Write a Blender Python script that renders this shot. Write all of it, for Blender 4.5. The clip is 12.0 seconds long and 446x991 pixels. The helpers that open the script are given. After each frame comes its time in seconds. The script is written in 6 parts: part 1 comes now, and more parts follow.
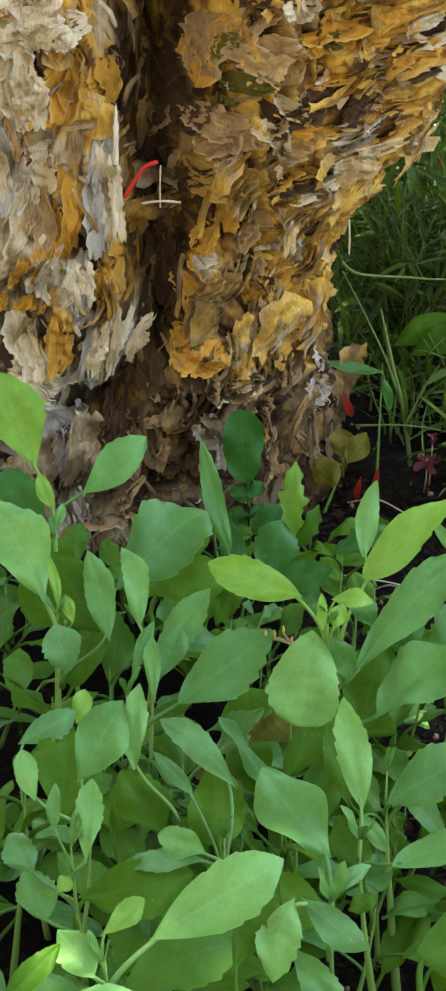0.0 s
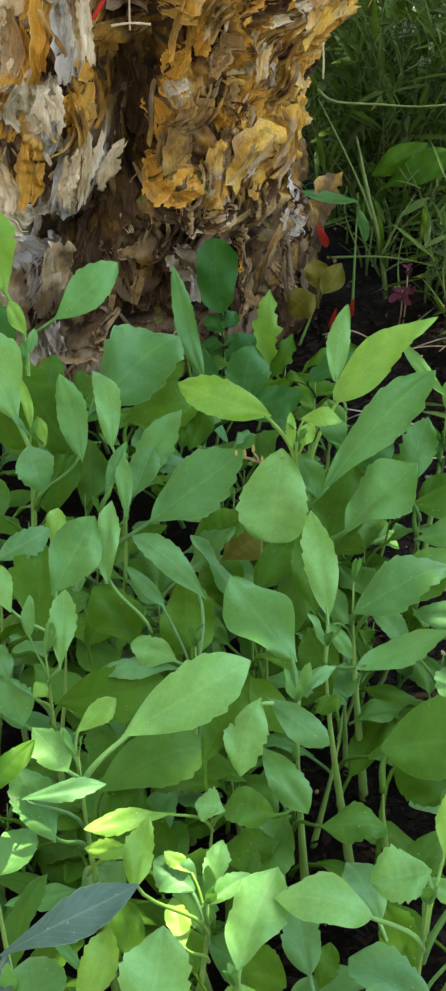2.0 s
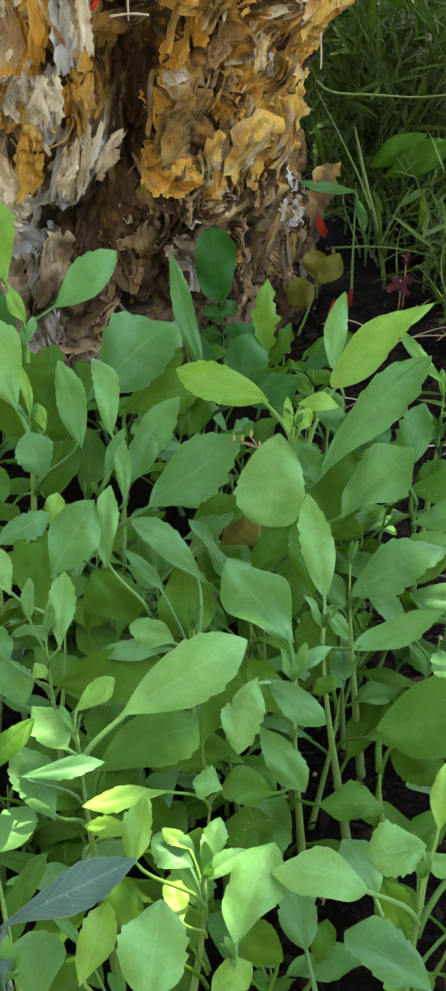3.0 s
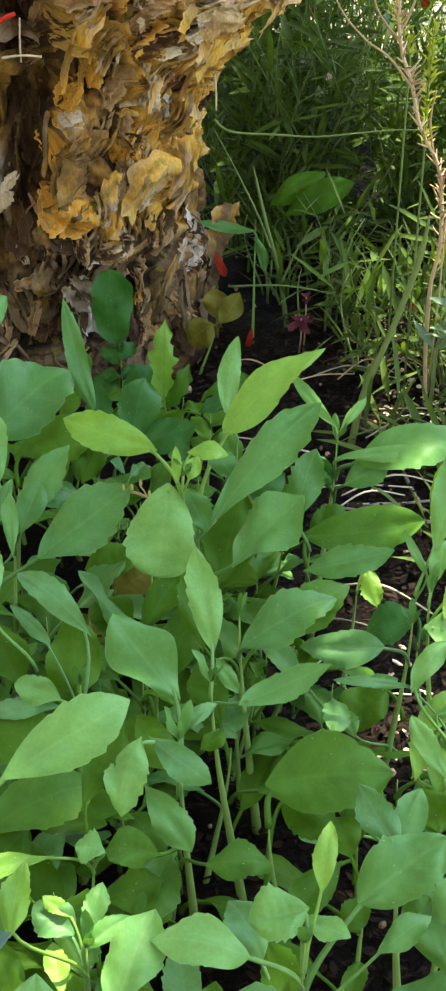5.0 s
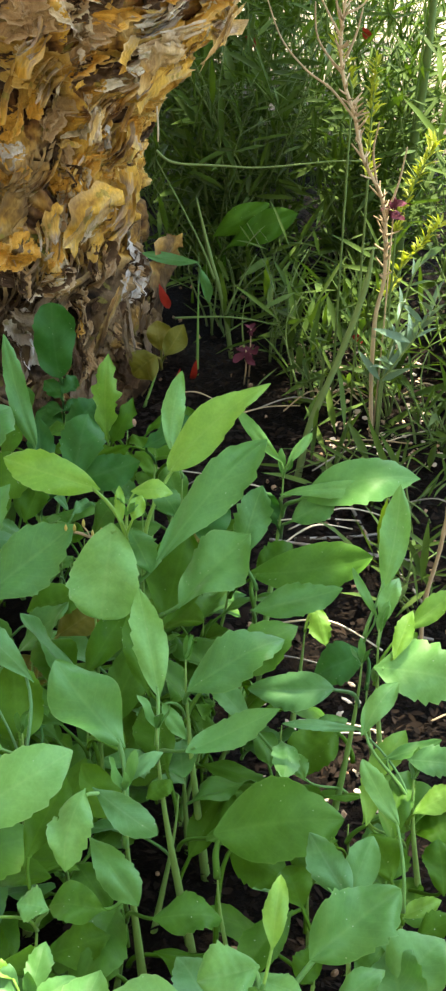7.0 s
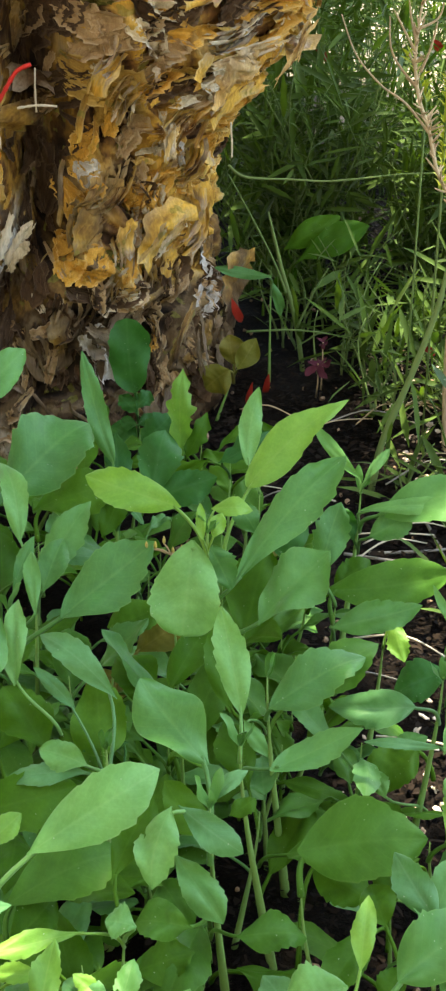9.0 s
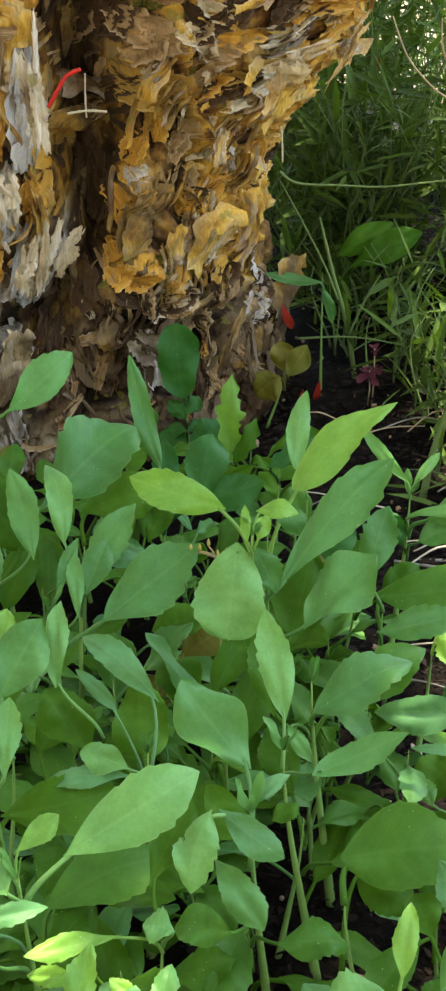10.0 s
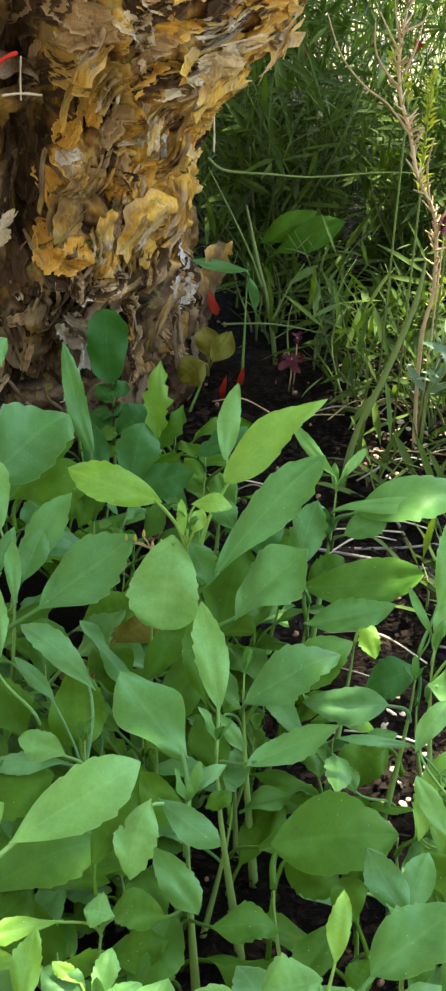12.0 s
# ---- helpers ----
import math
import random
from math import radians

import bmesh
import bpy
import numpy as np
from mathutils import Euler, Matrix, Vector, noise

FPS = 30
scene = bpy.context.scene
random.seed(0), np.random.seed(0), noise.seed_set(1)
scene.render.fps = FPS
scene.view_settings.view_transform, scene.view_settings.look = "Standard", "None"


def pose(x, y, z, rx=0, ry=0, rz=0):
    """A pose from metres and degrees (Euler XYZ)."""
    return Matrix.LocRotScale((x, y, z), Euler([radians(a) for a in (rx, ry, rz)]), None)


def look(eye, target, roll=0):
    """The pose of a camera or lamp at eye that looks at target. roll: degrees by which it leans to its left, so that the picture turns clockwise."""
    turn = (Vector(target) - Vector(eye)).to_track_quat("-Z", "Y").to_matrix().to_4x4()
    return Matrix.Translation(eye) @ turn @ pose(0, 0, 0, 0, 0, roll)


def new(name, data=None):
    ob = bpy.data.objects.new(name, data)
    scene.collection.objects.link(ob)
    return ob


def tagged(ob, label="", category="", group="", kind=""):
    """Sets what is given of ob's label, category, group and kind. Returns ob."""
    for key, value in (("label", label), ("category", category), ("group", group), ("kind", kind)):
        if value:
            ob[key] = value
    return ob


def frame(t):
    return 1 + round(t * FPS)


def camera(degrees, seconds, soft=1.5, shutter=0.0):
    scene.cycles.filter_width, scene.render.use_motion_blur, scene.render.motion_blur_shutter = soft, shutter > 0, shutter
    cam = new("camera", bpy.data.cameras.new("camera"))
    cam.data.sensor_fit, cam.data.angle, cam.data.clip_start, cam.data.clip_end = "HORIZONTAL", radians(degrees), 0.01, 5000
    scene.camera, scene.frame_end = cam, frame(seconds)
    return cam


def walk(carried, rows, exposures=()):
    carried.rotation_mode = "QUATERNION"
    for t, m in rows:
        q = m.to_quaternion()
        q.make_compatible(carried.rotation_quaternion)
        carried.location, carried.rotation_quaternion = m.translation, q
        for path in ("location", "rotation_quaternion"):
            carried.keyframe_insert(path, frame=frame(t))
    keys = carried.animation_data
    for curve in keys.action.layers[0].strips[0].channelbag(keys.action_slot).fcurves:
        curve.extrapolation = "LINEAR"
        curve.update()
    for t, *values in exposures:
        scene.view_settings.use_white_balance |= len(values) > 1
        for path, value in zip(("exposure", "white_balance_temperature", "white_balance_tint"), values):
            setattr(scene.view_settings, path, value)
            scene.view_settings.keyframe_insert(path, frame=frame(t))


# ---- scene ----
cam = camera(18.0, 12.0, soft=2.7)
PATH = [
    (0, (-0.0091, 0.0148, 0.6104), (-0.0461, 1.8083, -0.2738), -0.10),
    (0.5, (-0.0001, 0.0048, 0.6011), (-0.0036, 1.7299, -0.4109), 0.26),
    (1, (0.0020, 0.0002, 0.5997), (0.0125, 1.7050, -0.4460), 0.26),
    (1.5, (0.0000, 0.0000, 0.6000), (-0.0000, 1.6961, -0.4598), -0.00),
    (2, (-0.0007, -0.0016, 0.5991), (-0.0151, 1.6893, -0.4688), -0.25),
    (2.5, (-0.0019, -0.0072, 0.5995), (-0.0139, 1.6806, -0.4734), -0.05),
    (3, (0.0015, -0.0108, 0.5971), (-0.0153, 1.6772, -0.4754), -0.42),
    (3.2, (0.0052, -0.0093, 0.5968), (-0.0081, 1.6826, -0.4696), -0.52),
    (4.8, (0.0168, -0.0071, 0.6110), (0.0899, 1.6957, -0.4354), 0.44),
    (5, (0.0210, 0.0026, 0.6046), (0.1132, 1.7078, -0.4364), 0.75),
    (5.5, (0.0238, 0.0075, 0.6025), (0.1435, 1.7183, -0.4266), 0.80),
    (6, (0.0214, 0.0167, 0.5982), (0.1340, 1.7315, -0.4249), 0.55),
    (6.5, (0.0199, 0.0176, 0.6049), (0.1808, 1.7351, -0.4070), 1.48),
    (6.7, (0.0241, 0.0197, 0.6032), (0.1936, 1.7392, -0.4040), 1.47),
    (8.3, (0.0125, 0.0152, 0.6086), (0.1638, 1.7272, -0.4143), 1.73),
    (8.5, (0.0167, 0.0147, 0.6144), (0.1546, 1.7329, -0.3999), 0.87),
    (9, (0.0122, 0.0200, 0.6100), (0.0944, 1.7494, -0.3911), 0.05),
    (9.5, (0.0133, 0.0229, 0.6049), (0.0348, 1.7614, -0.3837), -0.68),
    (10, (0.0192, 0.0241, 0.5988), (0.0203, 1.7668, -0.3825), -1.08),
    (10.5, (0.0131, 0.0140, 0.6143), (0.0209, 1.7484, -0.3817), -0.46),
    (11, (0.0046, 0.0053, 0.6231), (0.0121, 1.7411, -0.3703), 0.09),
    (11.5, (-0.0014, 0.0068, 0.6261), (0.0555, 1.7411, -0.3683), 1.89),
    (12, (-0.0017, 0.0151, 0.6210), (0.1415, 1.7299, -0.3984), 2.66),
]
walk(cam, [(t, look(eye, target, roll)) for t, eye, target, roll in PATH], exposures=[(0.0, 2.92, 7700, 7), (12.0, 2.92, 7700, 7)])

# ---- light: sun filtered by the crown, and open sky ----
SUN_ELEVATION, SUN_AZIMUTH = 70.0, 40.0      # azimuth clockwise from +y, towards +x
world = bpy.data.worlds.new("sky")
scene.world = world
world.use_nodes = True
wn = world.node_tree.nodes
sky = wn.new("ShaderNodeTexSky")
sky.sky_type, sky.sun_disc = "NISHITA", False
sky.sun_elevation, sky.sun_rotation = radians(SUN_ELEVATION), radians(SUN_AZIMUTH)
wn["Background"].inputs["Strength"].default_value = 0.15
world.node_tree.links.new(sky.outputs[0], wn["Background"].inputs["Color"])
sun_data = bpy.data.lights.new("sun", "SUN")
sun_data.energy, sun_data.angle, sun_data.color = 3.0, radians(0.53), (1.0, 0.95, 0.86)
e, a = radians(SUN_ELEVATION), radians(SUN_AZIMUTH)
TO_SUN = Vector((math.sin(a) * math.cos(e), math.cos(a) * math.cos(e), math.sin(e)))
sun = new("sun", sun_data)
sun.matrix_world = look(TO_SUN * 8, (0, 0, 0))


# ---- materials ----
def material(name):
    m = bpy.data.materials.new(name)
    m.use_nodes = True
    t = m.node_tree
    return m, t, t.nodes["Principled BSDF"], t.nodes["Material Output"]


def node(t, kind, **values):
    n = t.nodes.new(kind)
    for key, value in values.items():
        if key in n.inputs:
            n.inputs[key].default_value = value
    return n


def ramp(t, source, *stops):
    n = t.nodes.new("ShaderNodeValToRGB")
    els = n.color_ramp.elements
    while len(els) < len(stops):
        els.new(0.5)
    for el, (pos, col) in zip(els, stops):
        el.position, el.color = pos, (*col, 1)
    t.links.new(source, n.inputs[0])
    return n.outputs[0]


def mixed(t, fac, a, b, mode="MIX"):
    n = t.nodes.new("ShaderNodeMix")
    n.data_type, n.blend_type = "RGBA", mode
    for value, slot in ((fac, 0), (a, 6), (b, 7)):
        if isinstance(value, (int, float)):
            n.inputs[slot].default_value = value
        elif isinstance(value, tuple):
            n.inputs[slot].default_value = (*value, 1)
        else:
            t.links.new(value, n.inputs[slot])
    return n.outputs[2]


def maths(t, op, a, b=0.5, clamp=False):
    n = t.nodes.new("ShaderNodeMath")
    n.operation, n.use_clamp = op, clamp
    for slot, value in enumerate((a, b)):
        if isinstance(value, (int, float)):
            n.inputs[slot].default_value = value
        else:
            t.links.new(value, n.inputs[slot])
    return n.outputs[0]


def noise_of(t, vector, scale, detail=4.0, rough=0.55, distort=0.0):
    n = node(t, "ShaderNodeTexNoise", Scale=scale, Detail=detail, Roughness=rough, Distortion=distort)
    if vector:
        t.links.new(vector, n.inputs["Vector"])
    return n.outputs["Fac"]


def bump(t, height, strength, distance, under=None):
    n = node(t, "ShaderNodeBump", Strength=strength, Distance=distance)
    t.links.new(height, n.inputs["Height"])
    if under:
        t.links.new(under, n.inputs["Normal"])
    return n.outputs[0]


def spread(t, per_island):
    """A random number for each piece: for each object, or for each island of a joined mesh."""
    if per_island:
        return t.nodes.new("ShaderNodeNewGeometry").outputs["Random Per Island"]
    return t.nodes.new("ShaderNodeObjectInfo").outputs["Random"]


def leaf_material(name, low, high, rib, per_island=False, gloss=0.50, through_light=0.22, veins=True, downy=0.10, shine=0.28):
    """Green leaf: downy, veined, letting some light through."""
    m, t, b, out = material(name)
    pos = t.nodes.new("ShaderNodeNewGeometry").outputs["Position"]
    uv = t.nodes.new("ShaderNodeTexCoord").outputs["UV"]
    own = spread(t, per_island)
    col = mixed(t, own, low, high)
    patch = noise_of(t, pos, 55, 3)
    col = mixed(t, 0.75, col, ramp(t, noise_of(t, pos, 85, 2), (0.3, (0.72, 0.78, 0.7)), (0.7, (1.22, 1.16, 1.25))), "MULTIPLY")
    col = mixed(t, maths(t, "MULTIPLY", patch, 0.55), col, high, "MIX")
    blotch = ramp(t, noise_of(t, pos, 600, 2), (0.35, (0.92, 0.93, 0.91)), (0.7, (1.06, 1.05, 1.09)))
    col = mixed(t, 0.8, col, blotch, "MULTIPLY")
    normal = None
    if veins:
        split = t.nodes.new("ShaderNodeSeparateXYZ")
        t.links.new(uv, split.inputs[0])
        side = maths(t, "ABSOLUTE", maths(t, "SUBTRACT", split.outputs[0], 0.5))
        midrib = maths(t, "SUBTRACT", 1.0, maths(t, "MULTIPLY", side, 22.0), True)
        wave = maths(t, "SINE", maths(t, "MULTIPLY", maths(t, "SUBTRACT", split.outputs[1], maths(t, "MULTIPLY", side, 0.55)), 62.0))
        lateral = maths(t, "POWER", maths(t, "MAXIMUM", wave, 0.0), 10.0)
        rib_mask = maths(t, "ADD", maths(t, "MULTIPLY", midrib, 0.16), maths(t, "MULTIPLY", lateral, 0.06), True)
        col = mixed(t, rib_mask, col, rib)
        relief = maths(t, "SUBTRACT", maths(t, "MULTIPLY", noise_of(t, pos, 420, 3), 1.2), maths(t, "ADD", maths(t, "MULTIPLY", lateral, 0.35), midrib))
        normal = bump(t, relief, 0.15, 0.0004)
        specks = t.nodes.new("ShaderNodeTexVoronoi")
        specks.inputs["Scale"].default_value = 260
        t.links.new(pos, specks.inputs["Vector"])
        fleck = maths(t, "LESS_THAN", specks.outputs["Distance"], 0.07)
        fleck = maths(t, "MULTIPLY", fleck, maths(t, "GREATER_THAN", noise_of(t, pos, 45, 1), 0.55))
        col = mixed(t, maths(t, "MULTIPLY", fleck, 0.6), col, (0.42, 0.5, 0.38))
        t.links.new(normal, b.inputs["Normal"])
        rim = maths(t, "MULTIPLY", maths(t, "SUBTRACT", side, 0.475), 30.0, True)
        col = mixed(t, maths(t, "MULTIPLY", rim, 0.45), col, rib)
    t.links.new(col, b.inputs["Base Color"])
    b.inputs["Roughness"].default_value = gloss
    b.inputs["Specular IOR Level"].default_value = shine
    b.inputs["Sheen Weight"].default_value = downy
    b.inputs["Sheen Roughness"].default_value = 0.45
    trans = node(t, "ShaderNodeBsdfTranslucent")
    t.links.new(mixed(t, 1.0, col, (1.15, 1.2, 0.5), "MULTIPLY"), trans.inputs["Color"])
    mix = node(t, "ShaderNodeMixShader", Fac=through_light)
    t.links.new(b.outputs[0], mix.inputs[1])
    t.links.new(trans.outputs[0], mix.inputs[2])
    t.links.new(mix.outputs[0], out.inputs["Surface"])
    return m


def bark_material(name, per_island, age=None, layered=False):
    """Papery bark: ochre, tan and cream layers, with weathered grey on the old buttress."""
    m, t, b, out = material(name)
    pos = t.nodes.new("ShaderNodeNewGeometry").outputs["Position"]
    split = t.nodes.new("ShaderNodeSeparateXYZ")
    t.links.new(pos, split.inputs[0])
    r = spread(t, per_island)
    if layered:
        attr = t.nodes.new("ShaderNodeAttribute")
        attr.attribute_name = "layer"
        r = attr.outputs["Fac"]
    shade = maths(t, "ADD", maths(t, "MULTIPLY", r, 0.5), maths(t, "MULTIPLY", maths(t, "SUBTRACT", noise_of(t, pos, 20, 4), 0.44 if layered else 0.32), 1.9), True)
    uv = t.nodes.new("ShaderNodeTexCoord").outputs["UV"]
    lines = t.nodes.new("ShaderNodeMapping")
    lines.inputs["Scale"].default_value = (9, 1.3, 1)
    t.links.new(uv, lines.inputs["Vector"])
    streak = noise_of(t, lines.outputs[0], 1.0, 3, 0.6, 0.4)
    shade = maths(t, "ADD", shade, maths(t, "MULTIPLY", maths(t, "SUBTRACT", streak, 0.5), 0.55), True)
    warm = ramp(t, shade, (0.0, (0.05, 0.025, 0.012)), (0.16, (0.17, 0.08, 0.026)), (0.34, (0.44, 0.24, 0.045)), (0.52, (0.69, 0.42, 0.075)), (0.66, (0.66, 0.46, 0.16)),
                (0.78, (0.40, 0.28, 0.18)), (0.9, (0.56, 0.46, 0.33)), (1.0, (0.70, 0.63, 0.50)))
    tan = ramp(t, shade, (0.0, (0.04, 0.024, 0.015)), (0.2, (0.12, 0.07, 0.04)), (0.45, (0.32, 0.21, 0.085)), (0.7, (0.47, 0.35, 0.17)), (0.88, (0.60, 0.49, 0.33)), (1.0, (0.72, 0.65, 0.52)))
    hue = maths(t, "MULTIPLY", maths(t, "SUBTRACT", noise_of(t, pos, 15, 2), 0.50), 7.0, True)
    warm = mixed(t, hue, warm, tan)
    grey = ramp(t, shade, (0.0, (0.07, 0.052, 0.038)), (0.2, (0.22, 0.16, 0.10)), (0.42, (0.50, 0.41, 0.27)), (0.7, (0.64, 0.57, 0.43)), (1.0, (0.72, 0.68, 0.58)))
    old = maths(t, "ADD", maths(t, "MULTIPLY", maths(t, "SUBTRACT", -0.135, split.outputs[0]), 20.0), maths(t, "MULTIPLY", maths(t, "SUBTRACT", noise_of(t, pos, 17, 3), 0.5), 9.0), True)
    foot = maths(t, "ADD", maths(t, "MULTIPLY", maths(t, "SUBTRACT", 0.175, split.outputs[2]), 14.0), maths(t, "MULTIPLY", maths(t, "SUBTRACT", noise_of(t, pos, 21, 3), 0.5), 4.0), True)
    col = mixed(t, old if age is None else age, warm, grey)
    if not layered:
        across = t.nodes.new("ShaderNodeSeparateXYZ")
        t.links.new(uv, across.inputs[0])
        margin = maths(t, "MULTIPLY", maths(t, "ABSOLUTE", maths(t, "SUBTRACT", maths(t, "FRACT", across.outputs[0]), 0.5)), 2.0)
        torn = maths(t, "MULTIPLY", maths(t, "SUBTRACT", margin, 0.72), 2.0, True)
        col = mixed(t, maths(t, "MULTIPLY", torn, 0.5), col, (0.62, 0.52, 0.32))
    # brown of foot and cleft, darkened so that crevice shade is in the colour
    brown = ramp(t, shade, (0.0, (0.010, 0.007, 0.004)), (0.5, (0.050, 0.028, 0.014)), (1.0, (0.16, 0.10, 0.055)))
    # low bark turns brown, with painted shade for its crevices
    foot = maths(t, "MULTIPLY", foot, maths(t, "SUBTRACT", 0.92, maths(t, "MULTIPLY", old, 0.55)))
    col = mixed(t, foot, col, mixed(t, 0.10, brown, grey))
    # brown bark of the cleft, with the shade of its depth painted in
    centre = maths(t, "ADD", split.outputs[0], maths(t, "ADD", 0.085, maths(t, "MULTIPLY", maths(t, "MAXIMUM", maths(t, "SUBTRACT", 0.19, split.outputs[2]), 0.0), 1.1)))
    cleft_brown_shade = maths(t, "SUBTRACT", maths(t, "SUBTRACT", 1.7, maths(t, "MULTIPLY", maths(t, "ABSOLUTE", centre), 21.0)), maths(t, "MULTIPLY", noise_of(t, pos, 38, 3), 1.4), True)
    col = mixed(t, cleft_brown_shade if age is None else 0.0, col, brown)
    moss = maths(t, "MULTIPLY", maths(t, "GREATER_THAN", noise_of(t, pos, 60, 2), 0.66), 0.55)
    col = mixed(t, moss, col, (0.20, 0.20, 0.04))
    grain = t.nodes.new("ShaderNodeMapping")
    grain.inputs["Scale"].default_value = (420, 420, 60)
    t.links.new(pos, grain.inputs["Vector"])
    fibre = noise_of(t, grain.outputs[0], 1.0, 4, 0.6)
    col = mixed(t, 0.9, col, ramp(t, fibre, (0.25, (0.62, 0.6, 0.56)), (0.65, (1.12, 1.1, 1.08))), "MULTIPLY")
    t.links.new(col, b.inputs["Base Color"])
    b.inputs["Roughness"].default_value = 0.88
    b.inputs["Specular IOR Level"].default_value = 0.12
    t.links.new(bump(t, fibre, 0.6, 0.0012, bump(t, noise_of(t, pos, 190, 4), 0.5, 0.002)), b.inputs["Normal"])
    trans = node(t, "ShaderNodeBsdfTranslucent")
    t.links.new(col, trans.inputs["Color"])
    mix = node(t, "ShaderNodeMixShader", Fac=0.12)
    t.links.new(b.outputs[0], mix.inputs[1])
    t.links.new(trans.outputs[0], mix.inputs[2])
    t.links.new(mix.outputs[0], out.inputs["Surface"])
    return m


def dull_material(name, low, high, scale=200.0, rough=0.85, per_island=False, relief=0.001):
    m, t, b, out = material(name)
    pos = t.nodes.new("ShaderNodeNewGeometry").outputs["Position"]
    n = noise_of(t, pos, scale, 4)
    f = maths(t, "ADD", maths(t, "MULTIPLY", spread(t, per_island), 0.65), maths(t, "MULTIPLY", n, 0.4), True)
    t.links.new(mixed(t, f, low, high), b.inputs["Base Color"])
    b.inputs["Roughness"].default_value = rough
    b.inputs["Specular IOR Level"].default_value = 0.12
    t.links.new(bump(t, n, 0.5, relief), b.inputs["Normal"])
    return m


def sheet_material(name, low, high, torn):
    """One thin sheet of paper bark: streaked along its length, with pale torn margins and stains."""
    m, t, b, out = material(name)
    pos = t.nodes.new("ShaderNodeNewGeometry").outputs["Position"]
    uv = t.nodes.new("ShaderNodeTexCoord").outputs["UV"]
    split = t.nodes.new("ShaderNodeSeparateXYZ")
    t.links.new(uv, split.inputs[0])
    lines = t.nodes.new("ShaderNodeMapping")
    lines.inputs["Scale"].default_value = (10, 1.2, 1)
    t.links.new(uv, lines.inputs["Vector"])
    streak = noise_of(t, lines.outputs[0], 1.0, 4, 0.65, 0.8)
    own = spread(t, False)
    f = maths(t, "ADD", maths(t, "MULTIPLY", own, 0.45), maths(t, "MULTIPLY", maths(t, "SUBTRACT", streak, 0.28), 1.35), True)
    col = mixed(t, f, low, high)
    stain = ramp(t, noise_of(t, pos, 45, 4, 0.6), (0.30, (0.50, 0.43, 0.35)), (0.46, (1.0, 1.0, 1.0)), (0.75, (1.15, 1.08, 0.92)))
    col = mixed(t, 0.85, col, stain, "MULTIPLY")
    margin = maths(t, "MULTIPLY", maths(t, "ABSOLUTE", maths(t, "SUBTRACT", split.outputs[0], 0.5)), 2.0)
    edge = maths(t, "MULTIPLY", maths(t, "SUBTRACT", maths(t, "ADD", margin, maths(t, "MULTIPLY", streak, 0.25)), 0.93), 4.0, True)
    col = mixed(t, maths(t, "MULTIPLY", edge, 0.6), col, torn)
    fine = noise_of(t, pos, 700, 3, 0.6)
    col = mixed(t, 0.8, col, ramp(t, fine, (0.3, (0.78, 0.76, 0.73)), (0.7, (1.12, 1.1, 1.08))), "MULTIPLY")
    t.links.new(col, b.inputs["Base Color"])
    b.inputs["Roughness"].default_value = 0.8
    b.inputs["Specular IOR Level"].default_value = 0.18
    t.links.new(bump(t, streak, 0.7, 0.0015, bump(t, fine, 0.4, 0.0008)), b.inputs["Normal"])
    trans = node(t, "ShaderNodeBsdfTranslucent")
    t.links.new(col, trans.inputs["Color"])
    mix = node(t, "ShaderNodeMixShader", Fac=0.15)
    t.links.new(b.outputs[0], mix.inputs[1])
    t.links.new(trans.outputs[0], mix.inputs[2])
    t.links.new(mix.outputs[0], out.inputs["Surface"])
    return m


def ground_material():
    m, t, b, out = material("soil")
    pos = t.nodes.new("ShaderNodeNewGeometry").outputs["Position"]
    fine = noise_of(t, pos, 300, 5, 0.65)
    # brown soil taken down to near-black: shade between the plants put into its colour
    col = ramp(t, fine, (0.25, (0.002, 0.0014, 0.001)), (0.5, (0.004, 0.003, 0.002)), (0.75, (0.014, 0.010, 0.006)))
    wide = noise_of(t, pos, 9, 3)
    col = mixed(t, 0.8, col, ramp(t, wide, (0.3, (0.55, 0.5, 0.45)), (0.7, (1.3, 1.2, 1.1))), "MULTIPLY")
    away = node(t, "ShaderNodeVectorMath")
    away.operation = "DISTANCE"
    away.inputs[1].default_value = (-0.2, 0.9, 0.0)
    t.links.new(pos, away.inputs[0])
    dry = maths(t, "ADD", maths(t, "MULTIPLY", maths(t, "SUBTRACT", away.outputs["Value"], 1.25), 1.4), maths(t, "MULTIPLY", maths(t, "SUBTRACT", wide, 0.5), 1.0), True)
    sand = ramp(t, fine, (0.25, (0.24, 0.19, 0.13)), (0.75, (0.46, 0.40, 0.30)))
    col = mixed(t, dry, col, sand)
    t.links.new(col, b.inputs["Base Color"])
    b.inputs["Roughness"].default_value = 0.95
    b.inputs["Specular IOR Level"].default_value = 0.08
    t.links.new(bump(t, noise_of(t, pos, 120, 6, 0.7), 0.9, 0.006), b.inputs["Normal"])
    return m


SAGE = leaf_material("downy_leaf", (0.044, 0.160, 0.030), (0.094, 0.262, 0.058), (0.18, 0.36, 0.10), downy=0.05)
# brighter copy of the downy leaf; on some leaves it paints in sunlight
SAGE_PALE = leaf_material("pale_downy_leaf", (0.098, 0.270, 0.058), (0.146, 0.352, 0.090), (0.26, 0.46, 0.16), downy=0.08)
# deep and low greens: darker copies of the downy leaf, understory shade in the colour
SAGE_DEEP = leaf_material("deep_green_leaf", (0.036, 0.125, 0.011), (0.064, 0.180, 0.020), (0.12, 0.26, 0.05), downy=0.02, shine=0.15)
SAGE_SHADE = leaf_material("shaded_low_leaf", (0.032, 0.105, 0.006), (0.062, 0.165, 0.012), (0.10, 0.22, 0.03), downy=0.0, shine=0.10)
